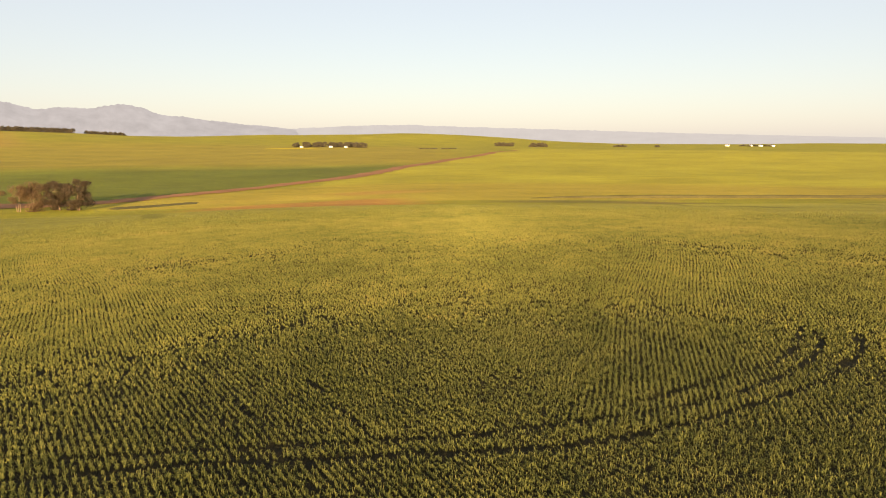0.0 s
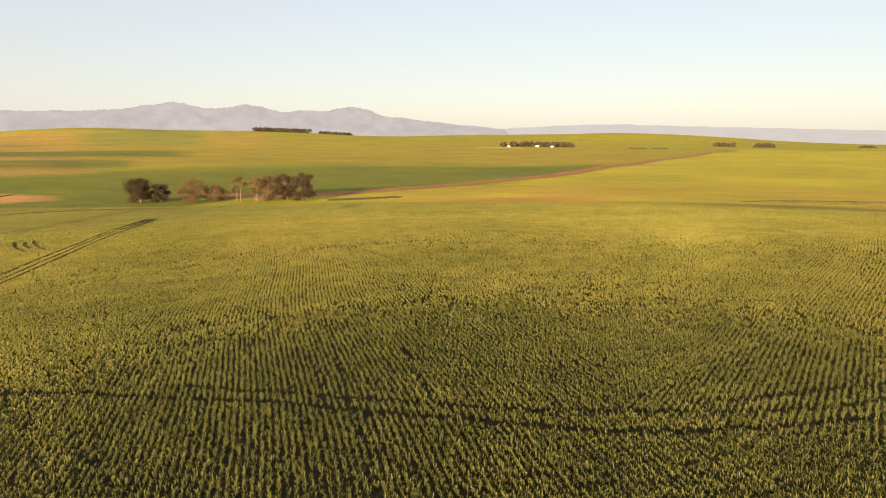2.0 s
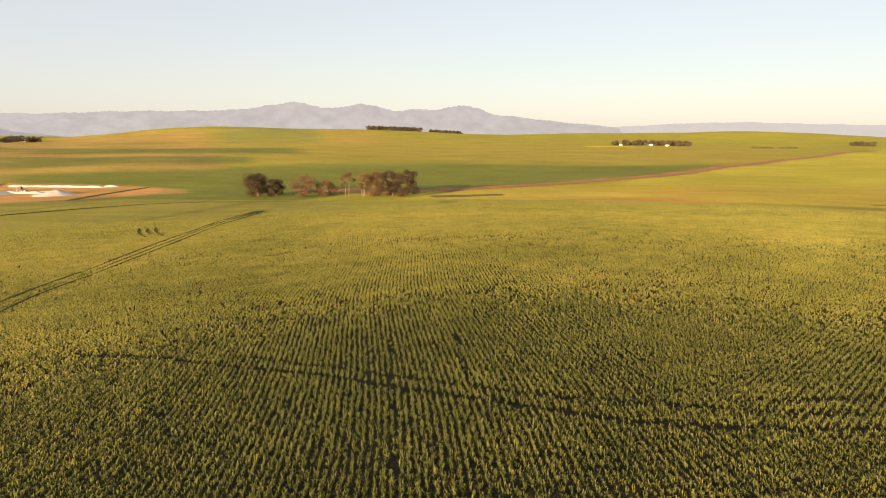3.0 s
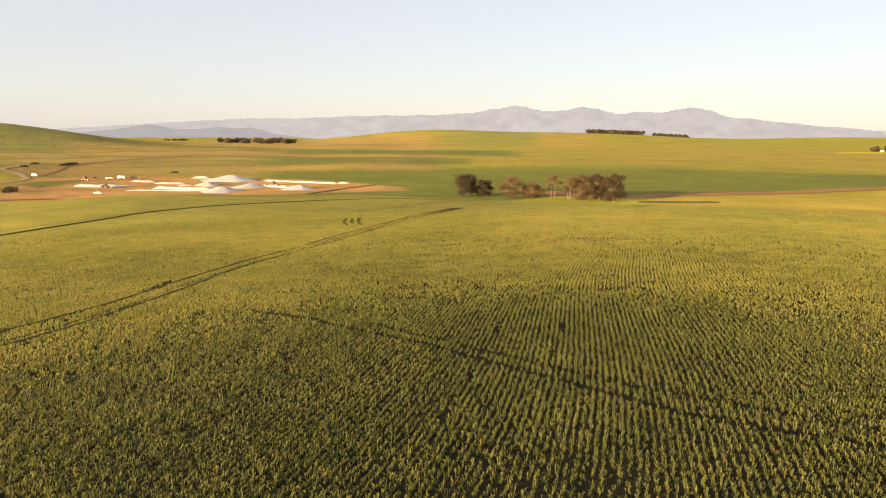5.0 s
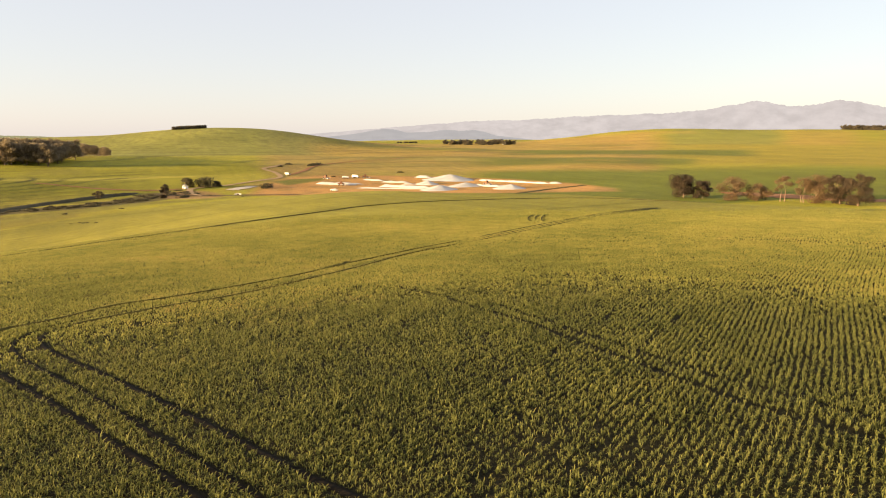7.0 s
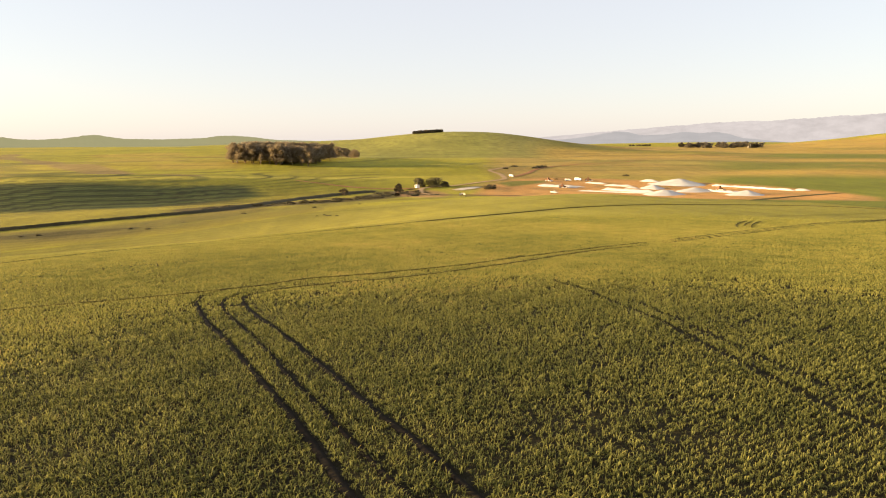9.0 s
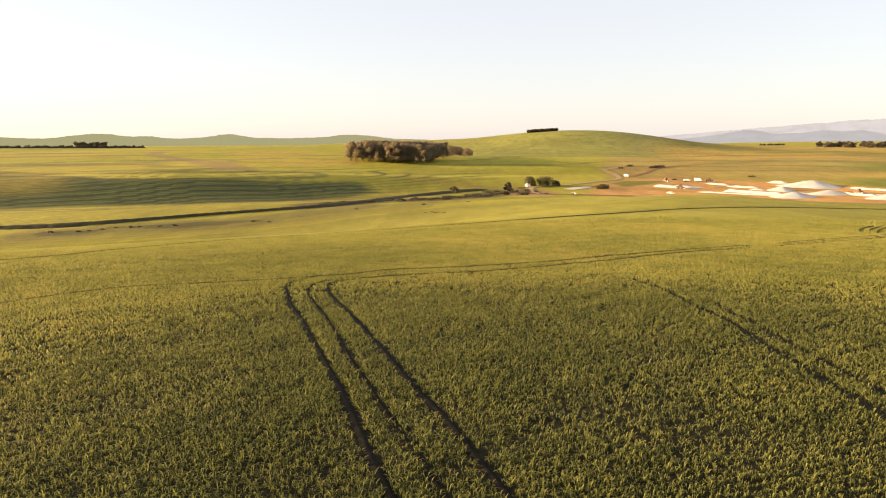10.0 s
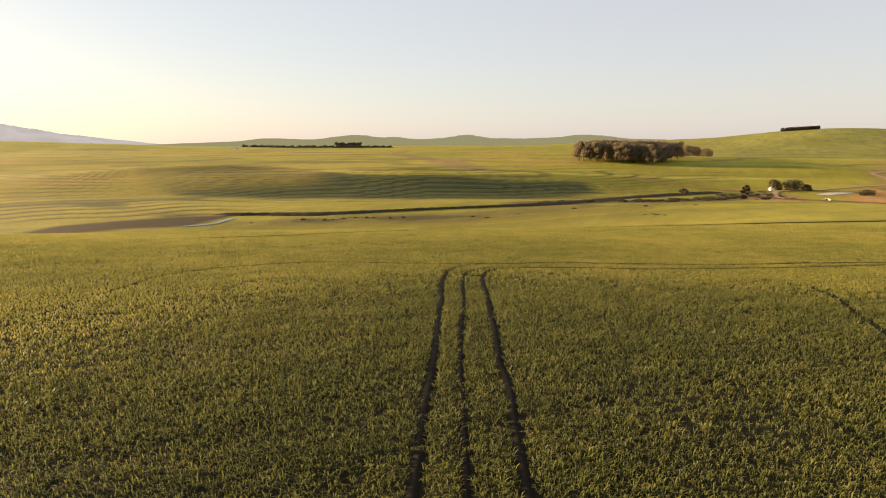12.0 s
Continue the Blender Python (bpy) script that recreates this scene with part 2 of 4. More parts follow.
SITE = [(-400, 66), (-352, 120), (-345, 180), (-322, 236), (-300, 275), (-325, 290), (-370, 292), (-440, 280), (-500, 250), (-535, 205), (-556, 152), (-540, 122), (-505, 108), (-455, 84)]


def patch_mask(x, y, outline, soft=7.0):
    """1 inside a closed outline, 0 outside, with a soft edge."""
    inside = np.zeros(x.shape, bool)
    for (ax, ay), (bx, by) in zip(outline, outline[1:] + outline[:1]):
        inside ^= ((ay > y) != (by > y)) & (x < ax + (y - ay) * (bx - ax) / (by - ay if by != ay else 1e-9))
    edge = line_distance(x, y, outline + outline[:1]) * np.where(inside, 1, -1)
    return step(-soft, soft, edge + 0.6 * soft * wobble(x, y, 40, 1.0))


# the mound's face with its shade painted in, the ploughed plot by the pond, the banked slope beyond it
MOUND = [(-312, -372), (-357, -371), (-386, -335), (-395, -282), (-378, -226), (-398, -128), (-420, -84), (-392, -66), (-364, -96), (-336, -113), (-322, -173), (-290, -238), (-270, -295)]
PLOUGHED = [(-104, -224), (-128, -227), (-145, -232), (-164, -223), (-181, -209), (-197, -189), (-188, -186), (-167, -184), (-161, -189), (-151, -201), (-137, -206), (-112, -212)]
BANKED = [(-150, -430), (-225, -395), (-246, -317), (-222, -205), (-190, -205), (-168, -232), (-143, -262), (-90, -265), (-40, -330)]
CREST = [(-230, -520), (-268, -464), (-291, -406), (-355, -398), (-402, -352), (-402, -290), (-387, -238), (-394, -195), (-436, -129), (-490, -66), (-547, 22), (-561, 89)]
SCRUB = [(-296, -74), (-320, -54), (-333, -27), (-358, -5), (-391, 6), (-425, 20)]
STREAM_BANK = [(-196, -199), (-207, -173), (-215, -155), (-224, -141), (-234, -127), (-250, -108), (-260, -95), (-274, -80), (-294, -66), (-320, -56.5), (-364, -47.5), (-407, -23.5), (-438, 5)]
EROSION = [(-196, -152), (-203, -139), (-211, -136), (-215, -122), (-224, -97), (-233, -85), (-255, -72), (-290, -50)]


def field_colours(x, y):
    d, bed, inside = valley_distance(x, y)
    r = np.hypot(x - 14, y - 8)
    az = np.degrees(np.arctan2(-(x - 14), y - 8))
    az = np.where(az < -100, az + 360, az)
    w = wobble(x, y, 40, 1.0)
    col = np.empty((*x.shape, 3))
    col[:] = LIME
    furrow = np.zeros(x.shape)

    def lay(mask, c, k=1.0):
        m = (np.clip(mask, 0, 1) * k)[..., None]
        col[:] = col * (1 - m) + np.array(c) * m

    def sector(a0, a1, r0, r1, soft=0.6, edge=0.02):
        return step(a0 - soft, a0 + soft, az + w * 0.3) * (1 - step(a1 - soft, a1 + soft, az + w * 0.3)) * step(r0 * (1 - edge), r0 * (1 + edge), r + w * r0 * 0.01) * (1 - step(r1 * (1 - edge), r1 * (1 + edge), r + w * r1 * 0.01))

    right = step(-3, 3, x - np.interp(y, [p[1] for p in DIRT_ROAD[1:]], [p[0] for p in DIRT_ROAD[1:]]))
    north = (az > -60) & (az < 62) & ~inside
    lay(sector(-60, 62, 250, 660, 2, 0.10) * (1 - right), DEEP, 0.85)                       # the green field behind the gum trees
    lay(sector(0, 52, 700, 1700, 3, 0.10) * (1 - right), GOLD, 0.75)
    lay(sector(47, 80, 620, 2000, 1.5, 0.06), STRAW, 0.85)
    lay(sector(44, 72, 700, 860, 1, 0.05), DEEP, 0.8)
    lay(sector(40, 60, 1000, 1250, 1.5, 0.05), DEEP, 0.85)
    lay(sector(60, 76, 1150, 1300, 1.5, 0.05), DEEP, 0.6)
    lay(sector(33, 38, 1500, 2100, 1, 0.05), EARTH, 0.3)
    lay(sector(-60, 12, 380, 1500, 2, 0.05) * right, (0.34, 0.295, 0.026), 0.9)             # the bright lime field
    lay(sector(38, 46, 1500, 2600, 0.8, 0.03), (0.19, 0.19, 0.04), 0.7)
    lay(sector(11.5, 15.5, 1440, 1500, 0.3, 0.01), (0.50, 0.38, 0.012), 0.9)                # flowering strip by the farm
    lay(sector(-60, 30, 215, 400, 2, 0.05) * right * ~inside, (0.33, 0.255, 0.03), 0.9)                     # rough pasture along the stream
    lay(sector(-16, 24, 268, 305, 4, 0.02) * right * step(-0.5, 0.2, w), (0.38, 0.17, 0.045), 0.75)
    lay(sector(-6, 22, 330, 352, 5, 0.02) * right * step(-0.1, 0.5, wobble(x, y, 27, 1.0)), (0.38, 0.20, 0.05), 0.6)
    lay(sector(-40, 22, 320, 350, 6, 0.03) * right * (w > 0), (0.36, 0.27, 0.035), 0.7)
    lay(sector(-70, -2, 268, 279, 4, 0.012) * (1 - step(0.3, 0.8, w)), DULL, 0.7)
    lay(sector(70, 96, 430, 620, 2, 0.04), LIME)
    lay(sector(76, 100, 900, 1700, 2, 0.05), (0.19, 0.185, 0.045), 0.8)
    lay(sector(62, 80, 560, 900, 2, 0.05), (0.26, 0.195, 0.05), 0.7)
    lay(sector(92, 160, 240, 440, 3, 0.05), (0.24, 0.20, 0.030), 0.6)
    # dark green puts the shade of the mound's face into its colour
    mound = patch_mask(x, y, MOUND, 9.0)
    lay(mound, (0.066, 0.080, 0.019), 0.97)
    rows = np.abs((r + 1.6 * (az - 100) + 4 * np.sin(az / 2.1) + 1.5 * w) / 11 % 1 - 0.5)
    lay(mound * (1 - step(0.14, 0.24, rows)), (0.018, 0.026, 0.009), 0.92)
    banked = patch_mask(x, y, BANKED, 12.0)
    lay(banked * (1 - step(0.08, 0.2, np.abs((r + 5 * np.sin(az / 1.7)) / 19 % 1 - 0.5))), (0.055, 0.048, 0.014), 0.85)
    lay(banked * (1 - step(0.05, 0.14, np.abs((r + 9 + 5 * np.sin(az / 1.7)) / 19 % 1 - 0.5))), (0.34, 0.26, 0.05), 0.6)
    lay(1 - step(5, 11, line_distance(x, y, CREST) + 3 * w), (0.40, 0.34, 0.05), 0.9)                       # pale grass along the crest
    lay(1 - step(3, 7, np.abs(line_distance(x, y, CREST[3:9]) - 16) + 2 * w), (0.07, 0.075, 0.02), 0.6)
    lay(sector(100, 155, 650, 820, 3, 0.05), GOLD, 0.6)
    lay(sector(120, 155, 1000, 1500, 3, 0.05), GOLD, 0.7)
    lay(sector(96, 112, 900, 1100, 2, 0.05), STRAW, 0.5)
    lay(sector(88, 130, 1700, 2100, 2, 0.05), DEEP, 0.5)
    lay(sector(125, 160, 430, 640, 2, 0.05), GOLD, 0.7)
    # strips and plots of the far fields
    frng = np.random.default_rng(21)
    for _ in range(70):
        a0, r0 = frng.uniform(92, 152), 480 * 6 ** frng.random()
        tint = (LIME, GOLD, DEEP, DULL, STRAW)[frng.integers(5)]
        lay(sector(a0, a0 + frng.uniform(3, 16), r0, r0 * frng.uniform(1.02, 1.12), 0.5, 0.006), tint, frng.uniform(0.2, 0.5))
    for _ in range(26):
        a0, r0 = frng.uniform(44, 74), 620 * 3.2 ** frng.random()
        tint = (GOLD, DEEP, STRAW, (0.36, 0.20, 0.06), DULL)[frng.integers(5)]
        lay(sector(a0, a0 + frng.uniform(2, 10), r0, r0 * frng.uniform(1.02, 1.07), 0.5, 0.006), tint, frng.uniform(0.2, 0.45))
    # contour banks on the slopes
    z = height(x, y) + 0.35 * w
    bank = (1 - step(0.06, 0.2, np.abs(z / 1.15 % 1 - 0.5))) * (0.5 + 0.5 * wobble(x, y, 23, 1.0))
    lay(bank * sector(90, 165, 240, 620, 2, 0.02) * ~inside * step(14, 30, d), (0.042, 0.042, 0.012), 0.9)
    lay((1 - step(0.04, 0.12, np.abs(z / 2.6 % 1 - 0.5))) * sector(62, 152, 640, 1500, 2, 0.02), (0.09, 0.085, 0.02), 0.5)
    strip = line_distance(x, y, [(-1140, -600), (-1002, -540), (-879, -437), (-594, -253), (-480, -172), (-463, -133)])
    lay((1 - step(4, 11, strip - 7 + 6 * w)), (0.19, 0.12, 0.06), 0.65)                    # worn bare strip behind the mound
    lay((1 - step(4, 10, line_distance(x, y, SCRUB) - 7 + 5 * w)), (0.085, 0.062, 0.028), 0.8)
    lay((1 - step(2, 6, line_distance(x, y, EROSION) - 5 + 4 * wobble(x, y, 14, 1.0))), (0.12, 0.082, 0.032), 0.5)
    lay((1 - step(0.5, 2.0, line_distance(x, y, EROSION[:6]) - 2 + 3.5 * wobble(x, y, 9, 1.0))), (0.035, 0.024, 0.014), 0.9)
    lay(1 - step(5, 12, np.hypot((x + 415) / 2.2, y - 36) - 8 + 5 * w), (0.28, 0.16, 0.07), 0.8)   # red earth by the hut
    lay((1 - step(3, 11, d + 6 * w)) * (az > 60) * (az < 170), (0.13, 0.115, 0.03), 0.5)                  # reeds and rough ground by the stream
    lay((1 - step(4, 9, np.abs(d - 11 + 3 * w))) * inside * (az > 95) * (az < 135), (0.16, 0.12, 0.035), 0.35)
    lay(patch_mask(x, y, PLOUGHED, 3.0), (0.036, 0.022, 0.014), 0.97)
    lay(patch_mask(x, y, [(-440, 60), (-505, 95), (-560, 112), (-620, 112), (-660, 150), (-640, 190), (-560, 200), (-520, 150)], 12.0), (0.27, 0.18, 0.05), 0.7)
    site = patch_mask(x, y, SITE, 7.0)
    lay(site, EARTH, 0.95)
    lay(site * step(0.25, 0.6, wobble(x, y, 9, 1.0)), (0.25, 0.165, 0.055), 0.6)
    lay(1 - step(3, 8, line_distance(x, y, [(-425, 18), (-410, 44), (-402, 66), (-390, 92)]) + 3 * w), (0.085, 0.055, 0.028), 0.85)
    lay(patch_mask(x, y, [(-503, 104), (-524, 119), (-530, 150), (-515, 146), (-490, 124), (-475, 107)], 4.0), DEEP, 0.85)
    lay(patch_mask(x, y, [(-553, 47), (-574, 74), (-580, 104), (-550, 108), (-515, 84), (-484, 58), (-472, 42)], 6.0), (0.30, 0.26, 0.03), 0.9)
    lay(inside & (d > 22) & (r < 560), WHEAT)
    lay((inside & (d > 22)) * (1 - step(15, 48, az)), (0.295, 0.258, 0.037))                # crop painted brighter to the north, for its frontlit glow opposite the sun
    lay((inside & (d > 22)) * step(82, 105, az), (0.195, 0.172, 0.028))
    lay(inside & (d > 22) & (np.abs(np.sin(x * 0.045 + y * 0.02)) < 0.12) & (r > 150), (0.17, 0.155, 0.02), 0.8)
    # soil under the near wheat, blackened for the shade between the rows
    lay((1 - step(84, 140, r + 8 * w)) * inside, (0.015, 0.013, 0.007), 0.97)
    for a0, a1, r0, r1, k in ((92, 150, 290, 560, 1.0), (64, 98, 420, 640, 0.6), (100, 160, 650, 1200, 0.5), (-60, 60, 350, 1100, 0.15)):
        furrow = np.maximum(furrow, sector(a0, a1, r0, r1, 3, 0.06) * k * ~inside)
    furrow = np.maximum(furrow, 0.25 * (inside & (r > 120) & (r < 330)))
    return np.concatenate([col, furrow[..., None]], -1)


def sheet(name, azs, rs):
    a, r = np.meshgrid(np.radians(azs), rs, indexing="ij")
    x, y = 14 - np.sin(a) * r, 8 + np.cos(a) * r
    z = height(x, y)
    na, nr = a.shape
    i = np.arange(na * nr).reshape(na, nr)
    q = np.stack([i[:-1, :-1], i[:-1, 1:], i[1:, 1:], i[1:, :-1]], -1).reshape(-1, 4)[:, ::-1]
    return np.stack([x, y, z], -1).reshape(-1, 3), q, field_colours(x, y).reshape(-1, 4)


def from_arrays(name, verts, faces, mat, smooth=False, colours=None):
    """A mesh object from numpy arrays of vertices and of triangles or quads."""
    me = bpy.data.meshes.new(name)
    k = faces.shape[1]
    me.vertices.add(len(verts))
    me.vertices.foreach_set("co", np.ascontiguousarray(verts, np.float32).ravel())
    me.loops.add(faces.size)
    me.loops.foreach_set("vertex_index", np.ascontiguousarray(faces, np.int32).ravel())
    me.polygons.add(len(faces))
    me.polygons.foreach_set("loop_start", np.arange(0, faces.size, k, dtype=np.int32))
    me.polygons.foreach_set("use_smooth", np.full(len(faces), smooth))
    if colours is not None:
        at = me.attributes.new("field_colour", "FLOAT_COLOR", "POINT")
        at.data.foreach_set("color", np.c_[colours].astype(np.float32).ravel())
    me.update()
    me.validate()
    me.materials.append(mat)
    return new(name, me)


azs = np.concatenate([np.arange(-46, 156, 0.3), np.arange(156, 314.1, 2.0)])
rs = np.concatenate([[0.0], np.arange(4, 60, 2.0), np.geomspace(60, 4900, 480)])
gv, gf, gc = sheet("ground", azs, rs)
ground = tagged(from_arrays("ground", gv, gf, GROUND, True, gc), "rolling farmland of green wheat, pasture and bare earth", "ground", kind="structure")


# ---- wheel tracks through the near crop ----
def spline(pts, n=8):
    """A smooth line through the given places."""
    p = [Vector((*q, 0)) for q in pts]
    p = [p[0] * 2 - p[1], *p, p[-1] * 2 - p[-2]]
    out = []
    for a, b, c, d in zip(p, p[1:], p[2:], p[3:]):
        for i in range(n):
            t = i / n
            out.append(0.5 * (2 * b + (c - a) * t + (2 * a - 5 * b + 4 * c - d) * t * t + (3 * b - a - 3 * c + d) * t ** 3))
    return [(v.x, v.y) for v in out] + [tuple(pts[-1])]


FAR_L = [(-44.9, 23.5), (-51.7, 33.5), (-58.0, 44.6), (-67.5, 60.6), (-77.0, 78.0), (-90.0, 98.6), (-104.0, 121.0)]
FAR_M = [(-42.5, 23.5), (-49.8, 33.2), (-56.2, 43.8), (-65.2, 59.4), (-74.4, 75.4), (-88.0, 98.0), (-103.0, 121.0)]
FAR_R = [(-40.6, 22.5), (-48.2, 31.8), (-54.2, 42.4), (-62.6, 57.2), (-71.6, 73.0), (-86.0, 97.6), (-102.0, 121.0)]
TRACKS = [  # half width, share of plants gone, line
    (0.21, 1.0, [(17.6, 10.5), (14.3, 9.1), (11.6, 8.0), (8.4, 6.6), (6.1, 5.7), (3.1, 4.5), (-0.7, 2.9), (-4.8, 1.1), (-10.3, -1.2), (-16.0, -3.8), (-22.0, -6.0), (-25.7, -6.6), (-28.0, -5.6), (-30.1, -2.5), (-33.1, 0.8), (-34.2, 4.9), (-36.5, 10.5), (-39.9, 16.8)] + FAR_L),
    (0.16, 0.95, [(16.5, 11.7), (13.7, 10.5), (11.3, 9.5), (8.4, 8.2), (6.4, 7.3), (3.9, 6.2), (0.8, 4.9), (-2.7, 3.4), (-8.9, 1.0), (-15.0, -1.6), (-19.9, -3.6), (-23.6, -4.4), (-26.6, -3.6), (-28.5, -1.4), (-31.0, 4.4), (-33.0, 9.6), (-37.0, 16.8)] + FAR_M),
    (0.21, 1.0, [(16.0, 13.3), (12.8, 12.0), (11.1, 11.3), (8.0, 10.0), (6.4, 9.4), (3.7, 8.2), (1.7, 7.2), (-1.5, 5.9), (-6.3, 3.9), (-13.2, 1.0), (-17.0, -0.7), (-22.1, -2.7), (-25.1, -2.9), (-26.5, -2.0), (-27.9, -0.2), (-30.0, 4.2), (-31.4, 8.7), (-34.6, 14.3)] + FAR_R),
    (0.23, 0.92, [(-27.0, 22.3), (-22.5, 23.3), (-17.4, 23.7), (-13.2, 24.2), (-8.9, 24.5), (-4.8, 24.5), (-2.5, 24.6), (1.0, 24.8), (5.1, 25.2), (9.1, 26.4), (12.3, 27.9), (16.6, 30.3), (19.6, 32.2), (22.7, 34.8), (25.3, 37.8), (26.9, 40.6)]),
    (0.2, 0.8, [(-16.0, 25.4), (-9.9, 25.7), (-7.5, 25.7), (-2.2, 26.0), (0.6, 26.2), (2.8, 26.7), (5.5, 27.3), (11.1, 29.0), (14.6, 30.7), (18.0, 33.0), (21.5, 36.2), (23.8, 39.4), (24.3, 41.2)]),
    (0.2, 0.8, [(8.5, 29.2), (11.9, 31.1), (15.7, 33.4), (19.3, 35.7), (21.6, 38.3), (23.4, 41.2)]),
    (0.20, 0.45, [(-20.0, 50.5), (-9.0, 48.6), (-1.0, 48.3), (7.6, 48.6), (13.4, 50.0), (19.0, 50.2)]),
    (0.10, 0.75, [(-7.6, 34.0), (-6.2, 31.6), (-5.0, 29.4), (-3.0, 26.4)]),
    (0.19, 0.8, [(-29.6, -4.0), (-27.3, -8.0), (-25.3, -13.0), (-23.4, -18.9), (-20.7, -22.1), (-15.5, -25.5), (-10.3, -26.8), (-4.7, -24.8), (0.8, -22.9), (6.3, -20.9), (14.0, -18.8)]),
    (0.10, 0.6, [(-17.0, 41.5), (-11.0, 32.0), (-5.0, 22.4), (-2.0, 17.6)]),
    (0.5, 1.0, [(-37, -52), (-46.5, -43.8), (-55, -40.5), (-72.5, -33), (-83, -26.2), (-105, -10.5), (-121.5, 11), (-133, 24), (-143, 36), (-155, 51)]),
    (0.6, 0.85, [(-43.0, 20.6), (-44.4, 22.2), (-46.0, 23.4)]),
    (0.4, 0.5, [(9.0, 9.5), (7.0, 11.0), (5.6, 12.8)]),
]
TRACKS = [(w, k, spline(p)) for w, k, p in TRACKS]


# ---- the young wheat: rows of tufts, one great stand ----
def tufts(rng, r0, r1, row, along, blades, tall, wide, tris, stray):
    """Blades of the plants between two distances from the middle of the near field, drilled in rows."""
    c, s = math.cos(radians(32)), math.sin(radians(32))
    u, v = np.meshgrid(np.arange(-r1, r1, row), np.arange(-r1, r1, along), indexing="ij")
    u, v = u.ravel(), v.ravel()
    u = u + rng.normal(0, 0.3 * stray, u.size) + 0.4 * np.sin(v / 8 + 0.6) + 0.015 * np.sin(v * 1.7 + u * 3)
    v = v + rng.uniform(-along, along, u.size) * 0.5
    x, y = 4 + u * c - v * s, 16 + u * s + v * c
    # inside the turning loop the drill ran another way
    c2, s2 = math.cos(radians(-18)), math.sin(radians(-18))
    x2, y2 = 4 + u * c2 - v * s2, 16 + u * s2 + v * c2
    in_loop = lambda px, py: (px - 0.3 * (py - 30) > 7 + np.sin(py * 0.4)) & (py > 27)
    out, turned = ~in_loop(x, y), in_loop(x2, y2)
    x, y = np.concatenate([x[out], x2[turned]]), np.concatenate([y[out], y2[turned]])
    r = np.hypot(x - 4, y - 16)
    r = r + rng.normal(0, 1, r.size).clip(-2, 2) * (3 + 0.02 * r)
    a0 = np.degrees(np.arctan2(-x, y))
    a0 = np.where(a0 < -100, a0 + 360, a0)
    a1 = np.degrees(np.arctan2(-(x - 30), y - 17))
    a1 = np.where(a1 < -60, a1 + 360, a1)
    ok = (r >= r0) & (r < r1) & ((a0 > -38) | (a1 > 50)) & (a1 < 153)
    x, y = x[ok], y[ok]
    d, _, inside = valley_distance(x, y)
    keep = inside & (d > 22)
    for w, k, line in TRACKS:
        gone = line_distance(x, y, line) < w * rng.uniform(0.8, 1.25, x.size)
        keep &= ~(gone & (rng.random(x.size) < k))
    # stands thin out in patches and along single drill rows
    thin = np.sin(x * 0.9 + 2 * np.sin(y * 0.31)) * np.sin(y * 0.7 + 1.6 * np.sin(x * 0.37))
    patch = np.sin(x * 0.23 + 1.9 * np.sin(y * 0.17)) * np.sin(y * 0.19 + 2.2 * np.sin(x * 0.11))
    r = np.hypot(x - 4, y - 16)
    keep &= rng.random(x.size) < (0.90 + 0.08 * thin + 0.07 * patch) * (1 - step(98, 146, r + 10 * patch))
    x, y, thin, r = x[keep], y[keep], thin[keep] + 0.6 * patch[keep], r[keep]
    n = x.size
    m = n * blades
    z = height(x, y)
    size = np.repeat(rng.normal(1, 0.15, n).clip(0.6, 1.5) * (1 + 0.10 * thin) * (1 - 0.35 * step(100, 146, r)), blades)
    turn = np.repeat(rng.uniform(0, 6.283, n), blades) + np.tile(np.arange(blades) * 2.4, n) + rng.normal(0, 0.4, m)
    h = tall * (size * rng.uniform(0.5, 1.12, m) if tris == 2 else 0.3 * size + 0.7 * rng.uniform(0.94, 1.04, m))
    lean = tall * size * rng.uniform(0.3, 0.95, m)
    bx = np.repeat(x, blades) + rng.normal(0, 0.035, m)
    by = np.repeat(y, blades) + rng.normal(0, 0.035, m)
    bz = np.repeat(z, blades) - 0.02
    dx, dy = np.cos(turn), np.sin(turn)
    # blades lie more along the drill than across it
    side = 0.3 * (dx * c + dy * s)
    dx, dy = dx - side * c, dy - side * s
    hw = wide * size * 0.5 * rng.uniform(0.8, 1.2, m)
    if tris == 1:
        vs = np.stack([np.stack([bx, by, bz], -1), np.stack([bx + dx * lean + dy * hw, by + dy * lean - dx * hw, bz + h * 0.9], -1),
                       np.stack([bx + dx * lean - dy * hw, by + dy * lean + dx * hw, bz + h], -1)], 1)
        fs = np.arange(m * 3).reshape(m, 3)
    else:
        # an arching leaf: broadest near its bend, the tip hanging out or standing
        kx, ky, kz = bx + dx * lean * 0.4, by + dy * lean * 0.4, bz + h * rng.uniform(0.72, 0.98, m)
        vs = np.stack([np.stack([bx, by, bz], -1), np.stack([kx - dy * hw, ky + dx * hw, kz], -1),
                       np.stack([kx + dy * hw, ky - dx * hw, kz], -1), np.stack([bx + dx * lean, by + dy * lean, bz + h * rng.uniform(0.72, 1.12, m)], -1)], 1)
        k = np.arange(m)[:, None] * 4
        fs = np.stack([k + [0, 2, 1], k + [1, 2, 3]], 1).reshape(-1, 3)
    # share of the sunlit top colour; far blades carry it from the foot up
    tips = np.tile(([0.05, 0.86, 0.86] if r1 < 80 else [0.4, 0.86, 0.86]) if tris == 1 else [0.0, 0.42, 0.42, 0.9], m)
    return vs.reshape(-1, 3), fs, tips


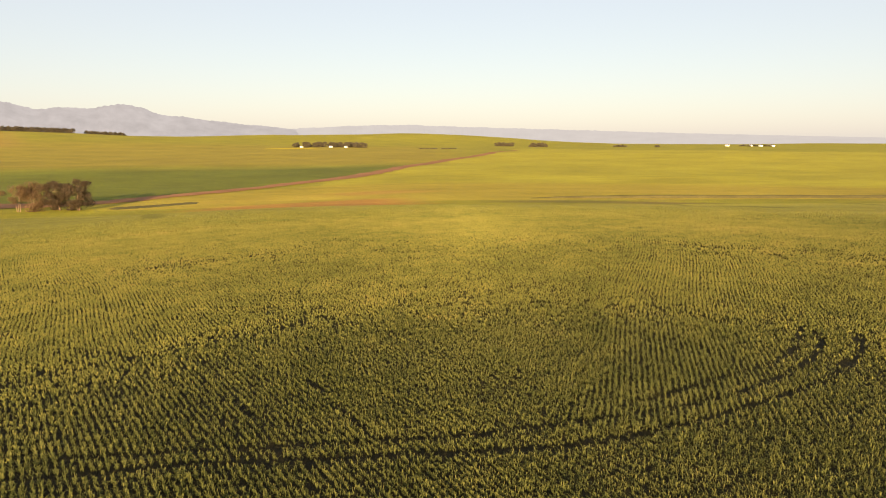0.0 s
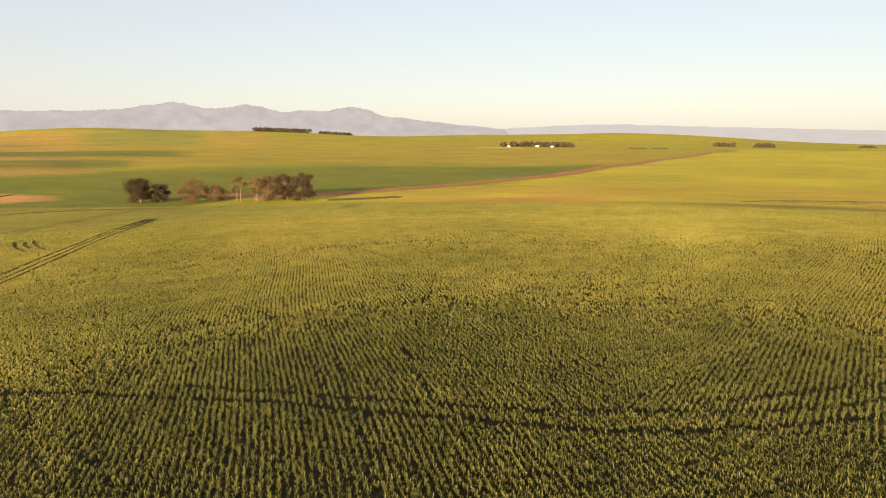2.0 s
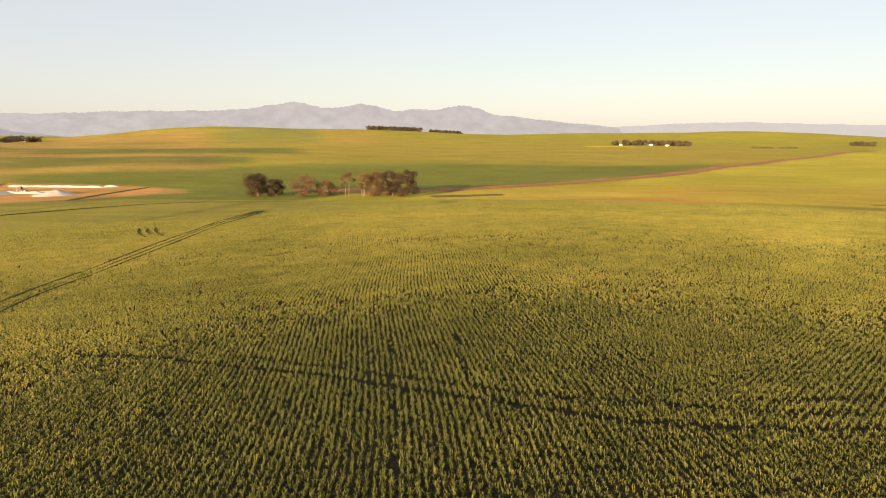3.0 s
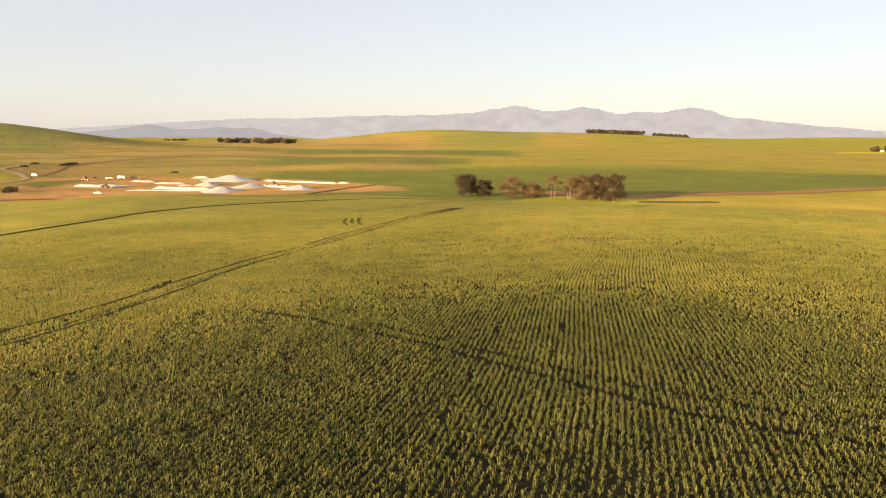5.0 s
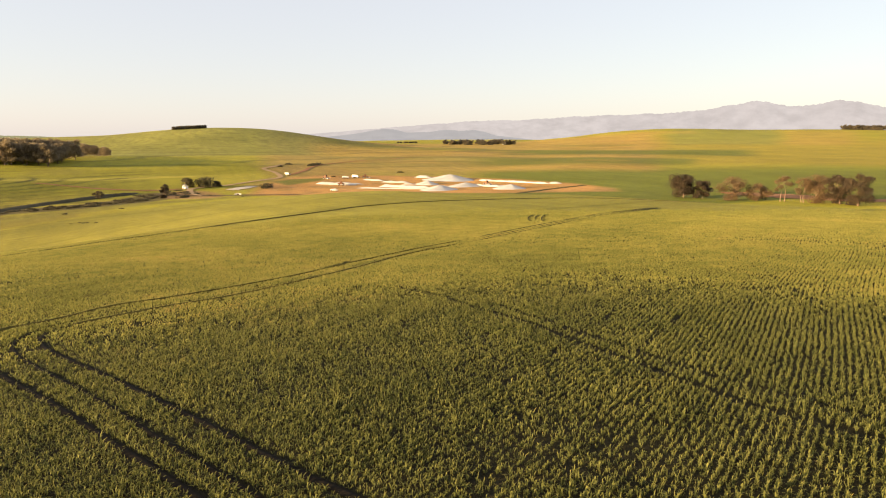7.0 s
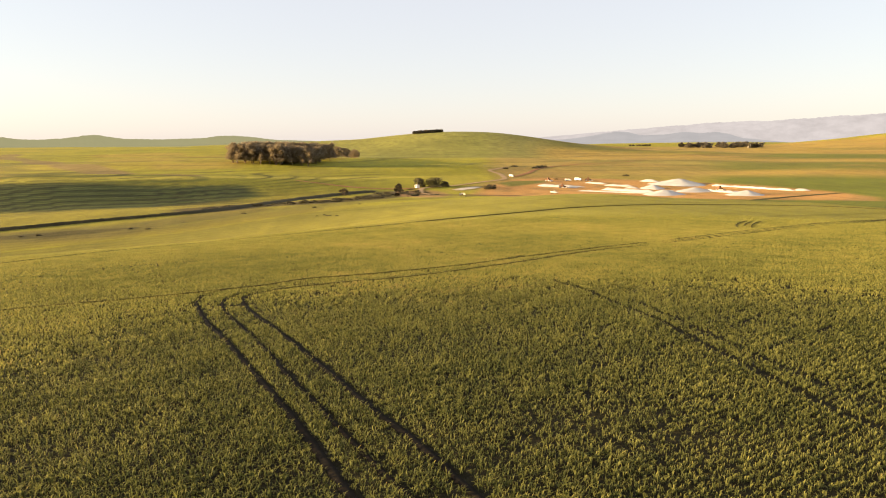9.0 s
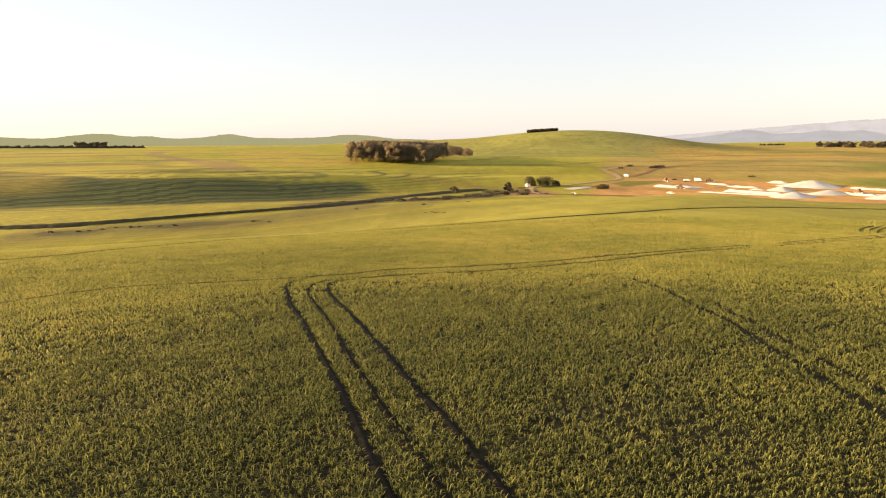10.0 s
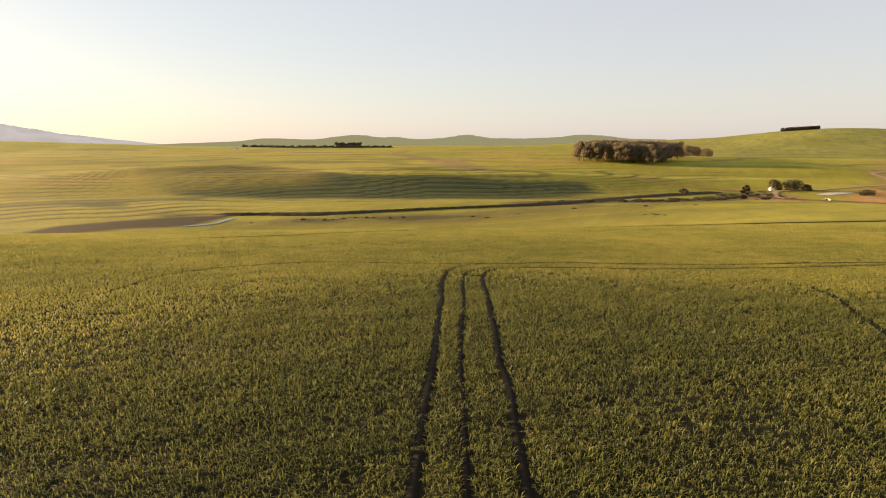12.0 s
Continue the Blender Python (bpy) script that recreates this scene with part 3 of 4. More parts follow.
rng = np.random.default_rng(7)
parts, at = [], 0
for ring in ((0, 31, 0.30, 0.135, 7, 0.25, 0.036, 2, 0.12), (31, 62, 0.30, 0.17, 4, 0.25, 0.075, 1, 0.10),
             (62, 102, 0.30, 0.20, 3, 0.25, 0.11, 1, 0.13), (102, 150, 0.30, 0.30, 2, 0.25, 0.15, 1, 0.3)):
    v, f, tips = tufts(rng, *ring)
    parts.append((v, f + at, tips))
    at += len(v)
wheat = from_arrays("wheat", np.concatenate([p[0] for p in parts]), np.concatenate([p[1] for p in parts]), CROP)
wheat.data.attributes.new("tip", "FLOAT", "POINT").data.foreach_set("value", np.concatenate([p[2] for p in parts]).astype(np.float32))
tagged(wheat, "young green wheat in drilled rows with sunlit tops put into the colour", "crop", kind="stuff")


# ---- helpers for things ----
def thing(name, x, y, label, category, group="", turn=0.0, z=None, kind=""):
    e = new(name)
    e.matrix_world = pose(x, y, ground_z(x, y) if z is None else z, 0, 0, turn)
    return tagged(e, label, category, group, kind)


def part(name, bm, mat, parent, label=""):
    me = bpy.data.meshes.new(name)
    bm.to_mesh(me)
    bm.free()
    me.materials.append(mat)
    ob = new(name, me)
    ob.parent = parent
    return tagged(ob, label)


def part_arrays(name, verts, faces, mat, parent, label=""):
    ob = from_arrays(name, verts, faces, mat)
    ob.parent = parent
    return tagged(ob, label)


def box(bm, x0, y0, z0, x1, y1, z1, bevel=0.0):
    geo = bmesh.ops.create_cube(bm, size=1)
    bmesh.ops.transform(bm, matrix=Matrix.Translation(((x0 + x1) / 2, (y0 + y1) / 2, (z0 + z1) / 2)) @ Matrix.Diagonal((x1 - x0, y1 - y0, z1 - z0, 1)), verts=geo["verts"])
    if bevel:
        edges = {e for v in geo["verts"] for e in v.link_edges}
        bmesh.ops.bevel(bm, geom=list(edges), offset=bevel, segments=2, affect="EDGES")
    return bm


def ribbon(name, pts, width, mat, label, category, lift=0.12, profile=None, kind="structure", uneven=0.12, seed=1):
    """A strip that lies on the ground along a line; profile: (offset, height) across it."""
    rng = np.random.default_rng(seed)
    line = np.array(spline(pts, 14))
    tang = np.gradient(line, axis=0)
    tang /= np.hypot(tang[:, 0], tang[:, 1])[:, None]
    side = np.stack([-tang[:, 1], tang[:, 0]], -1)
    profile = profile or [(-0.5, 0.0), (-0.25, 0.03), (0.0, 0.05), (0.25, 0.03), (0.5, 0.0)]
    wid = width * (1 + uneven * np.cumsum(rng.normal(0, 0.5, len(line))).clip(-2, 2))
    ends = np.minimum(1, np.minimum(np.arange(len(line)), np.arange(len(line))[::-1]) / 4 + 0.15)
    rows = []
    for off, up in profile:
        p = line + side * (off * wid * ends)[:, None] + side * rng.normal(0, width * 0.05, len(line))[:, None]
        rows.append(np.c_[p, height(p[:, 0], p[:, 1]) + lift + up * ends * (1 + 0.12 * rng.normal(0, 1, len(line)).clip(-1, 1) * (up > 0.3))])
    v = np.stack(rows, 1)
    n, k = v.shape[:2]
    i = np.arange(n * k).reshape(n, k)
    f = np.stack([i[:-1, :-1], i[:-1, 1:], i[1:, 1:], i[1:, :-1]], -1).reshape(-1, 4)
    return tagged(from_arrays(name, v.reshape(-1, 3), f, mat, True), label, category, kind=kind)


TRODDEN = plain("trodden_earth", (0.27, 0.13, 0.058), 0.95, 0.3, 0.5)
PALE_ROAD = plain("pale_gravel", (0.34, 0.23, 0.12), 0.95, 0.25, 0.6)
PALE_PAD = plain("pale_limestone_gravel", (0.46, 0.40, 0.33), 0.95, 0.2, 0.6)
# dark colour for the shade in wheel-track gaps through the crop
TRACK_STRIP = plain("dark_track_strip", (0.075, 0.066, 0.020), 0.95, 0.4, 1.2)
OPENING_DARK = plain("opening_dark", (0.045, 0.029, 0.019), 0.95, 0.4, 0.4)
DARK_BANK = plain("dark_stream_bank", (0.05, 0.042, 0.02), 0.95, 0.5, 0.7, 0.8)
BANK = plain("rough_bank", (0.10, 0.085, 0.03), 0.95, 0.4, 0.8, 0.8)
# lime of the heaps, a little greyer than the windrows
LIME_HEAP = plain("grey_lime", (0.35, 0.345, 0.335), 0.9, 0.2, 0.25, 0.8)
LIMEY = plain("white_lime", (0.38, 0.368, 0.345), 0.9, 0.12, 0.5, 0.6)
BARK = plain("gum_bark", (0.17, 0.115, 0.08), 0.9, 0.35, 3.0)
WHITEWASH = plain("whitewash", (0.80, 0.78, 0.74), 0.8, 0.06, 2.0)
TIN = plain("tin_roof", (0.35, 0.34, 0.33), 0.5, 0.15, 2.0)
CONCRETE = plain("concrete", (0.55, 0.50, 0.42), 0.9, 0.15, 2.0)
PAINT = plain("white_paint", (0.42, 0.42, 0.40), 0.35, 0.04, 2.0, 0.0)
DARK_GLASS = plain("dark_glass", (0.02, 0.025, 0.03), 0.08, 0.1, 2.0, 0.0)
RUBBER = plain("tyre_rubber", (0.02, 0.02, 0.02), 0.9, 0.2, 8.0)
RUST = plain("red_machine_paint", (0.13, 0.065, 0.04), 0.6, 0.25, 3.0)
GUM = leafy("gum_leaves", (0.020, 0.015, 0.008), (0.064, 0.042, 0.021), (0.13, 0.08, 0.04), 0.3, 0.2)
GUM_PALE = leafy("dry_gum_leaves", (0.060, 0.040, 0.020), (0.15, 0.092, 0.043), (0.23, 0.14, 0.07), 0.3, 0.25)
# grove leaf colour lightened for the haze in front of it
HAZY_GROVE_LEAF = leafy("hazy_grove_leaves", (0.13, 0.105, 0.066), (0.28, 0.22, 0.135), (0.36, 0.28, 0.17), 0.2, 0.48)
HILL_LEAF = leafy("hill_tree_leaves", (0.045, 0.038, 0.024), (0.105, 0.086, 0.053), (0.16, 0.12, 0.07), 0.2, 0.35)
BUSH_LEAF = leafy("bush_leaves", (0.028, 0.027, 0.011), (0.078, 0.060, 0.025), (0.13, 0.09, 0.04), 0.3, 0.22)


# ---- roads, tracks, banks and water ----
ribbon("dirt_road", DIRT_ROAD, 21.0, TRODDEN, "reddish dirt road between two green fields", "dirt road", 0.25)
ribbon("gravel_road", [(-409, 40), (-435, 36), (-461, 40), (-480, 65), (-512, 91), (-543, 115), (-582, 119), (-602, 114), (-613, 115), (-632, 128), (-655, 141)], 4.0, PALE_ROAD, "pale gravel road past the stockpile yard", "gravel road", 0.25, seed=2)
ribbon("gravel_road", [(-470, -56), (-462, -37), (-454, -18), (-450, 2), (-452, 18), (-461, 37)], 5.0, TRODDEN, "reddish gravel track through the green fields", "gravel road", 0.25, seed=3)
ribbon("gravel_pad", [(-446, 62), (-454, 68), (-462, 75), (-470, 82)], 11.0, PALE_PAD, "pale gravel pad beside the dirt road", "gravel pad", 0.2, seed=17)
ribbon("gravel_road", [(-560, 126), (-599, 149), (-632, 164), (-671, 192), (-710, 246), (-764, 331)], 4.0, TRODDEN, "bare earth track over a straw field", "dirt road", 0.25, seed=4)
# dark strips raised to canopy height, where the crop would hide the shaded tracks
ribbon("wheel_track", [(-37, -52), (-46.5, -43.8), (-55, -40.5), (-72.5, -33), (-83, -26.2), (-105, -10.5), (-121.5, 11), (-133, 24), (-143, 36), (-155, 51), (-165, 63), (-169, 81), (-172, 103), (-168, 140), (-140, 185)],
       0.6, TRACK_STRIP, "dark raised strip for a lane through the green crop", "wheel track", 0.02, [(-0.5, 0.0), (-0.25, 0.16), (0.0, 0.22), (0.25, 0.16), (0.5, 0.0)], uneven=0.2, seed=5)
# bare soil taken near black, with the shade of the standing crop put in
SHADED_SOIL = plain("shaded_bare_soil", (0.012, 0.0095, 0.006), 0.95, 0.3, 2.0)
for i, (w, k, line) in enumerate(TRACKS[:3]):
    ribbon("wheel_track", line[::3][:46], 1.6 * w, SHADED_SOIL, "bare dark wheel track between the wheat rows", "wheel track", 0.03, uneven=0.04, seed=30 + i)
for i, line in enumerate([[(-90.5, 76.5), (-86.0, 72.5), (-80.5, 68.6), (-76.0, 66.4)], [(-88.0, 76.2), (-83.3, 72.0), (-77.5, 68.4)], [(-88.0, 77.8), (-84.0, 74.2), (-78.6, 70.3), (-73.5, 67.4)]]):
    ribbon("wheel_track", line, 0.34, TRACK_STRIP, "short curved wheel mark in the crop", "wheel track", 0.02, [(-0.5, 0.0), (-0.2, 0.26), (0.2, 0.26), (0.5, 0.0)], uneven=0.05, seed=6 + i)
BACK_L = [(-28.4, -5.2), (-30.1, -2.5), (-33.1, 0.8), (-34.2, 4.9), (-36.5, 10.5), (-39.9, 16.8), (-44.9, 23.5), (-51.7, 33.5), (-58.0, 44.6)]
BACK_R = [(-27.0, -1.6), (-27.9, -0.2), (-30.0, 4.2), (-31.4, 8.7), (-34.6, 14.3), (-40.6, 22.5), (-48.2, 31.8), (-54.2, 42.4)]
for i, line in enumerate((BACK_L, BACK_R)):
    ribbon("wheel_track", line, 0.40, TRACK_STRIP, "dark raised strip for a wheel track in the green crop", "wheel track", 0.01, [(-0.5, 0.0), (-0.2, 0.23), (0.2, 0.23), (0.5, 0.0)], seed=40 + i)
ribbon("wheel_track", [(-29.6, -4.0), (-27.3, -8.0), (-25.3, -13.0), (-23.4, -18.9), (-20.7, -22.1), (-15.5, -25.5), (-10.3, -26.8)], 0.26, TRACK_STRIP, "narrow raised strip for a faint wheel track in the green crop", "wheel track", 0.01,
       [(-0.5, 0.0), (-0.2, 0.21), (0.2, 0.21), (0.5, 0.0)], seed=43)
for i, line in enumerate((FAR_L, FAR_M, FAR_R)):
    ribbon("wheel_track", line[2:], 0.34, TRACK_STRIP, "dark raised strip for a wheel track in the green crop", "wheel track", 0.02, [(-0.5, 0.0), (-0.2, 0.2), (0.2, 0.2), (0.5, 0.0)], seed=12 + i)
ribbon("ditch_bank", [(40, 300), (120, 297), (200, 292), (300, 288), (420, 280), (520, 272)], 3.5, BANK, "low dark grassy bank along the stream", "bank", 0.0,
       [(-0.8, 0.0), (-0.3, 0.8), (0.0, 1.1), (0.3, 0.5), (0.6, 0.05)], seed=15)
ribbon("ditch_bank", STREAM_BANK, 4.2, DARK_BANK, "long dark earth bank along the stream", "bank", 0.0,
       [(-0.9, 0.0), (-0.35, 0.75), (-0.05, 1.05), (0.2, 0.9), (0.4, 0.3), (0.6, 0.02)], seed=9, uneven=0.28)
ribbon("ditch_bank", [(-322, 212), (-330, 226), (-340, 246), (-349, 268), (-357, 295)], 2.4, BANK, "dark grassy bank at the yard's edge", "bank", 0.0,
       [(-0.8, 0.0), (-0.3, 0.4), (0.1, 0.5), (0.5, 0.05)], seed=11)


def water_shader(n, l, p):
    p.inputs["Base Color"].default_value, p.inputs["Roughness"].default_value = (0.05, 0.05, 0.045, 1), 0.04
    t, b = noise_node(n, 1.5, 3), n.new("ShaderNodeBump")
    b.inputs["Strength"].default_value = 0.02
    l.new(t.outputs["Fac"], b.inputs["Height"])
    l.new(b.outputs[0], p.inputs["Normal"])


WATER = material("still_water", water_shader)
ribbon("pond_water", [(-164, -185), (-168, -181.4), (-175.4, -178.3), (-183, -179.7), (-190, -180.9)], 1.9, WATER, "narrow still pond reflecting the pale sky", "water", 0.15, [(-0.5, 0.0), (0.0, 0.0), (0.5, 0.0)], seed=12)


# ---- trees ----
def tube(path, radii, sides=6):
    rings = []
    for i, (p, r) in enumerate(zip(path, radii)):
        d = (path[min(i + 1, len(path) - 1)] - path[max(i - 1, 0)]).normalized()
        a = d.orthogonal().normalized()
        b = d.cross(a)
        rings.append([p + (a * math.cos(k * 6.283 / sides) + b * math.sin(k * 6.283 / sides)) * r for k in range(sides)])
    v = np.array([tuple(q) for ring in rings for q in ring])
    f = [(i * sides + k, i * sides + (k + 1) % sides, (i + 1) * sides + (k + 1) % sides, (i + 1) * sides + k) for i in range(len(path) - 1) for k in range(sides)]
    return v, np.array(f)


def tree(name, x, y, high, wide, leaf_mat, label, group="", leaves=1400, leaf=0.55, bare=0.35, limbs=7, seed=0, trunks=1, clumps=3, crown_label=""):
    """A trunk with limbs, and a crown of many small leaves in clumps with gaps."""
    rng = np.random.default_rng(seed)
    e = thing(name, x, y, label, "tree", group, rng.uniform(0, 360))
    tv, tf, at, ends = [], [], 0, []
    for t in range(trunks):
        base = Vector((rng.normal(0, 0.5 * (trunks > 1)), rng.normal(0, 0.5 * (trunks > 1)), -0.3))
        lean = Vector((rng.normal(0, 0.10), rng.normal(0, 0.10), 1))
        spine = [base + lean * (high * 0.8 * i / 5) + Vector((rng.normal(0, 0.12), rng.normal(0, 0.12), 0)) * i * 0.4 for i in range(6)]
        r0 = high * 0.020 / math.sqrt(trunks)
        v, f = tube(spine, [r0 * (1.3 if i == 0 else 1 - i * 0.16) for i in range(6)])
        tv.append(v), tf.append(f + at)
        at += len(v)
        for k in range(limbs // trunks):
            u = bare + (0.95 - bare) * (k + rng.random()) / (limbs // trunks)
            p = spine[0].lerp(spine[5], u)
            a = k * 2.4 + rng.normal(0, 0.4)
            reach = wide * 0.5 * rng.uniform(0.55, 1.0) * (1.15 - 0.55 * abs(u - 0.55))
            q = p + Vector((math.cos(a) * reach, math.sin(a) * reach, high * rng.uniform(-0.04 if u < 0.35 else 0.06, 0.2)))
            m = p.lerp(q, 0.5) + Vector((0, 0, -reach * 0.08))
            v, f = tube([p, m, q], [r0 * 0.4, r0 * 0.26, r0 * 0.1], 5)
            tv.append(v), tf.append(f + at)
            at += len(v)
            ends += [q, m.lerp(q, 0.5) + Vector((0, 0, high * 0.04))]
        ends.append(spine[5] + Vector((0, 0, high * 0.08)))
    part_arrays("trunk", np.concatenate(tv), np.concatenate(tf), BARK, e, "pale peeling bark")
    centres = np.array([tuple(q) for q in ends])
    sizes = wide * rng.uniform(0.19, 0.35, len(centres))
    n = leaves
    which = rng.integers(0, len(centres), n)
    d = rng.normal(0, 1, (n, 3))
    d /= np.linalg.norm(d, axis=1)[:, None]
    d *= (rng.random(n) ** 0.45)[:, None]
    pos = centres[which] + d * sizes[which, None] * np.array([1, 1, 0.72])
    pos += rng.normal(0, 0.06 * wide / 10, pos.shape)
    pos[:, 2] = np.clip(pos[:, 2], 0.25, high * 1.02)
    n1 = rng.normal(0, 1, (n, 3))
    n1 /= np.linalg.norm(n1, axis=1)[:, None]
    n2 = np.cross(n1, rng.normal(0, 1, (n, 3)))
    n2 /= np.linalg.norm(n2, axis=1)[:, None]
    s = leaf * rng.uniform(0.6, 1.4, (n, 1))
    v = np.stack([pos - n1 * s, pos + n2 * s * 0.55, pos + n1 * s, pos - n2 * s * 0.55], 1).reshape(-1, 3)
    part_arrays("crown", v, np.arange(4 * n).reshape(n, 4), leaf_mat, e, crown_label)
    return e


GUMS = "gum trees along the stream"
tree("gum_tree", -242, 269, 12.8, 11.0, GUM, "broad dark gum tree with a dense rounded crown", GUMS, 15300, 0.24, 0.1, 14, 11)
tree("gum_tree", -234, 274.5, 9.3, 7.0, GUM, "smaller dark gum tree with a rounded crown", GUMS, 10200, 0.23, 0.08, 12, 12)
tree("gum_tree", -219, 278, 11.5, 12.5, GUM_PALE, "wide pale reddish gum tree with thin foliage", GUMS, 6120, 0.23, 0.06, 16, 13, 3)
tree("gum_tree", -210, 287, 8.5, 9.5, GUM_PALE, "low reddish brown gum tree with a wide crown", GUMS, 5100, 0.24, 0.08, 12, 14, 2)
tree("gum_tree", -199, 290, 13.5, 6.5, GUM_PALE, "tall thin gum tree, almost bare, with pale trunk", GUMS, 2210, 0.22, 0.4, 9, 15, 2)
tree("gum_tree", -191, 294, 13.0, 6.0, GUM_PALE, "slender pale gum tree with several bare stems", GUMS, 1870, 0.22, 0.35, 9, 16, 3)
tree("gum_tree", -185, 297, 13.5, 11.0, GUM_PALE, "reddish brown gum tree with an open crown", GUMS, 10200, 0.23, 0.06, 14, 17, 2)
tree("gum_tree", -174, 297, 14.0, 9.5, GUM, "dark gum tree with a tall narrow crown", GUMS, 12750, 0.23, 0.05, 14, 18)
tree("gum_tree", -163, 293, 15.0, 9.5, GUM, "tall gum tree with separate leafy tiers and gaps", GUMS, 10200, 0.24, 0.05, 13, 19)

# added dark strip in place of the shade past the gum trees, by the stream
ribbon("ditch_bank", [(-152, 296), (-142, 300), (-130, 306), (-118, 316)], 9.0, BANK, "added dark strip for the shade past the gum trees", "bank", 0.0,
       [(-0.6, 0.0), (-0.2, 0.5), (0.0, 0.6), (0.3, 0.4), (0.6, 0.02)], seed=16)

# the grove on the slope: trees of three builds, repeated
GROVE = "trees of the dense grove"
kinds = [tree("grove_tree", -655, -140, 19.5, 13, HAZY_GROVE_LEAF, "tall dark gum tree in a dense grove", GROVE, 3800, 0.5, 0.13, 14, 31),
         tree("grove_tree", -650, -118, 17.5, 13, HAZY_GROVE_LEAF, "tall dark gum tree in a dense grove", GROVE, 3800, 0.5, 0.18, 14, 32),
         tree("grove_tree", -640, -95, 21.5, 13, HAZY_GROVE_LEAF, "tall dark gum tree in a dense grove", GROVE, 3800, 0.5, 0.14, 14, 33)]
grng = np.random.default_rng(40)
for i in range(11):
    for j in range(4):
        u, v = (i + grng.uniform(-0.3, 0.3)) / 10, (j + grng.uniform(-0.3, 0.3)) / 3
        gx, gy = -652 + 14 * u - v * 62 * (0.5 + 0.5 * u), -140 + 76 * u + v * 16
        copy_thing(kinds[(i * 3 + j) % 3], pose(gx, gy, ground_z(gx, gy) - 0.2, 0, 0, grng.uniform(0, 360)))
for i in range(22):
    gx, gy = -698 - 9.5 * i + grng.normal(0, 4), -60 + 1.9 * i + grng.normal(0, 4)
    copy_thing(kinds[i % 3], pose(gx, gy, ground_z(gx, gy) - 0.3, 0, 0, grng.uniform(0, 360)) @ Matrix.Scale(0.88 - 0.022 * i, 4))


def tree_row(base, places, label_group, sink=0.0, spread=0.0, seed=50):
    """Copies of the given trees along a line of places."""
    r = np.random.default_rng(seed)
    for i, (px, py) in enumerate(places):
        px, py = px + r.normal(0, spread), py + r.normal(0, spread)
        copy_thing(base[i % len(base)], pose(px, py, ground_z(px, py) - sink, 0, 0, r.uniform(0, 360)))


def along(a, b, n):
    return [(a[0] + (b[0] - a[0]) * i / (n - 1), a[1] + (b[1] - a[1]) * i / (n - 1)) for i in range(n)]


# rows of trees on the hills
ROW = "trees of a row on a far hill"
hill_trees = [tree("hill_tree", *polar(86.5, 1330), 6, 9, HILL_LEAF, "dark tree in a tight row on a green hilltop", ROW, 420, 0.9, 0.0, 8, 60),
              tree("hill_tree", *polar(86.2, 1330), 5.5, 9, HILL_LEAF, "dark tree in a tight row on a green hilltop", ROW, 420, 0.9, 0.0, 8, 61)]
tall_trees = [tree("hill_tree", *polar(33.9, 2250), 13, 15, HILL_LEAF, "tall dark gum tree in a row on the ridge", ROW, 420, 1.6, 0.1, 8, 58),
              tree("hill_tree", *polar(33.6, 2250), 12, 15, HILL_LEAF, "tall dark gum tree in a row on the ridge", ROW, 420, 1.6, 0.1, 8, 59)]
tree_row(hill_trees, [polar(84.6 + 0.17 * i, 1330) for i in range(15)], ROW, 0, 2, 62)
tree_row(tall_trees, [polar(33.6 - 0.17 * i, 2250) for i in range(25)], ROW, 0, 3, 63)
tree_row(tall_trees, [polar(28.4 - 0.17 * i, 2300) for i in range(14)], ROW, 4, 3, 64)
tree_row(tall_trees, [polar(59.2 + 0.20 * i, 1650 + 50 * (i % 4)) for i in range(27)], ROW, 2, 6, 65)
tree_row(hill_trees, [polar(67.2 + 0.2 * i, 2500) for i in range(9)], ROW, 0, 5, 66)
tree_row(tall_trees, [polar(119.0 + 0.22 * i, 1900) for i in range(56)], ROW, 7, 5, 67)
tree_row(tall_trees, [polar(121.6 + 0.3 * i, 1960) for i in range(7)], ROW, -2, 5, 68)
tree_row(tall_trees, [polar(7.5 + 0.25 * i, 1560 + 14 * (i % 5)) for i in range(22)], ROW, 1.5, 5, 69)
tree_row(tall_trees, [polar(-5.3 + 0.25 * i, 1800) for i in range(5)] + [polar(-8.2 + 0.25 * i, 1700) for i in range(6)], ROW, 3, 3, 70)
tree_row(tall_trees, [polar(-14.8 + 0.25 * i, 1900) for i in range(4)] + [polar(-17.6, 1850)], ROW, 8, 3, 71)
tree_row(hill_trees, [polar(-0.5 + 0.3 * i, 1500) for i in range(11)], ROW, 4, 3, 72)
tree_row(tall_trees, [polar(-24.0 - 0.4 * i, 2290) for i in range(6)], ROW, 8, 4, 73)

# bushes by the road and stream
SIDE = "bushes by the stream"
tree("roadside_tree", -398, 18, 9.0, 3.8, GUM, "narrow upright reddish tree by a dirt road", SIDE, 4200, 0.24, 0.03, 16, 80)
tree("roadside_bush", -471, 38, 6.5, 8.0, BUSH_LEAF, "dark rounded bush beside a small hut", SIDE, 1300, 0.42, 0.05, 10, 81)
tree("roadside_bush", -470, 48, 7.0, 11.0, BUSH_LEAF, "wide dark rounded bush by the road", SIDE, 1500, 0.45, 0.05, 12, 82)
tree("roadside_bush", -473, 56, 4.0, 6.0, BUSH_LEAF, "dark rounded bush by the road", SIDE, 900, 0.4, 0.05, 8, 83)
tree("roadside_bush", -408, -16, 4.5, 5.0, GUM, "small reddish shrub on the stream bank", SIDE, 600, 0.32, 0.05, 8, 84)
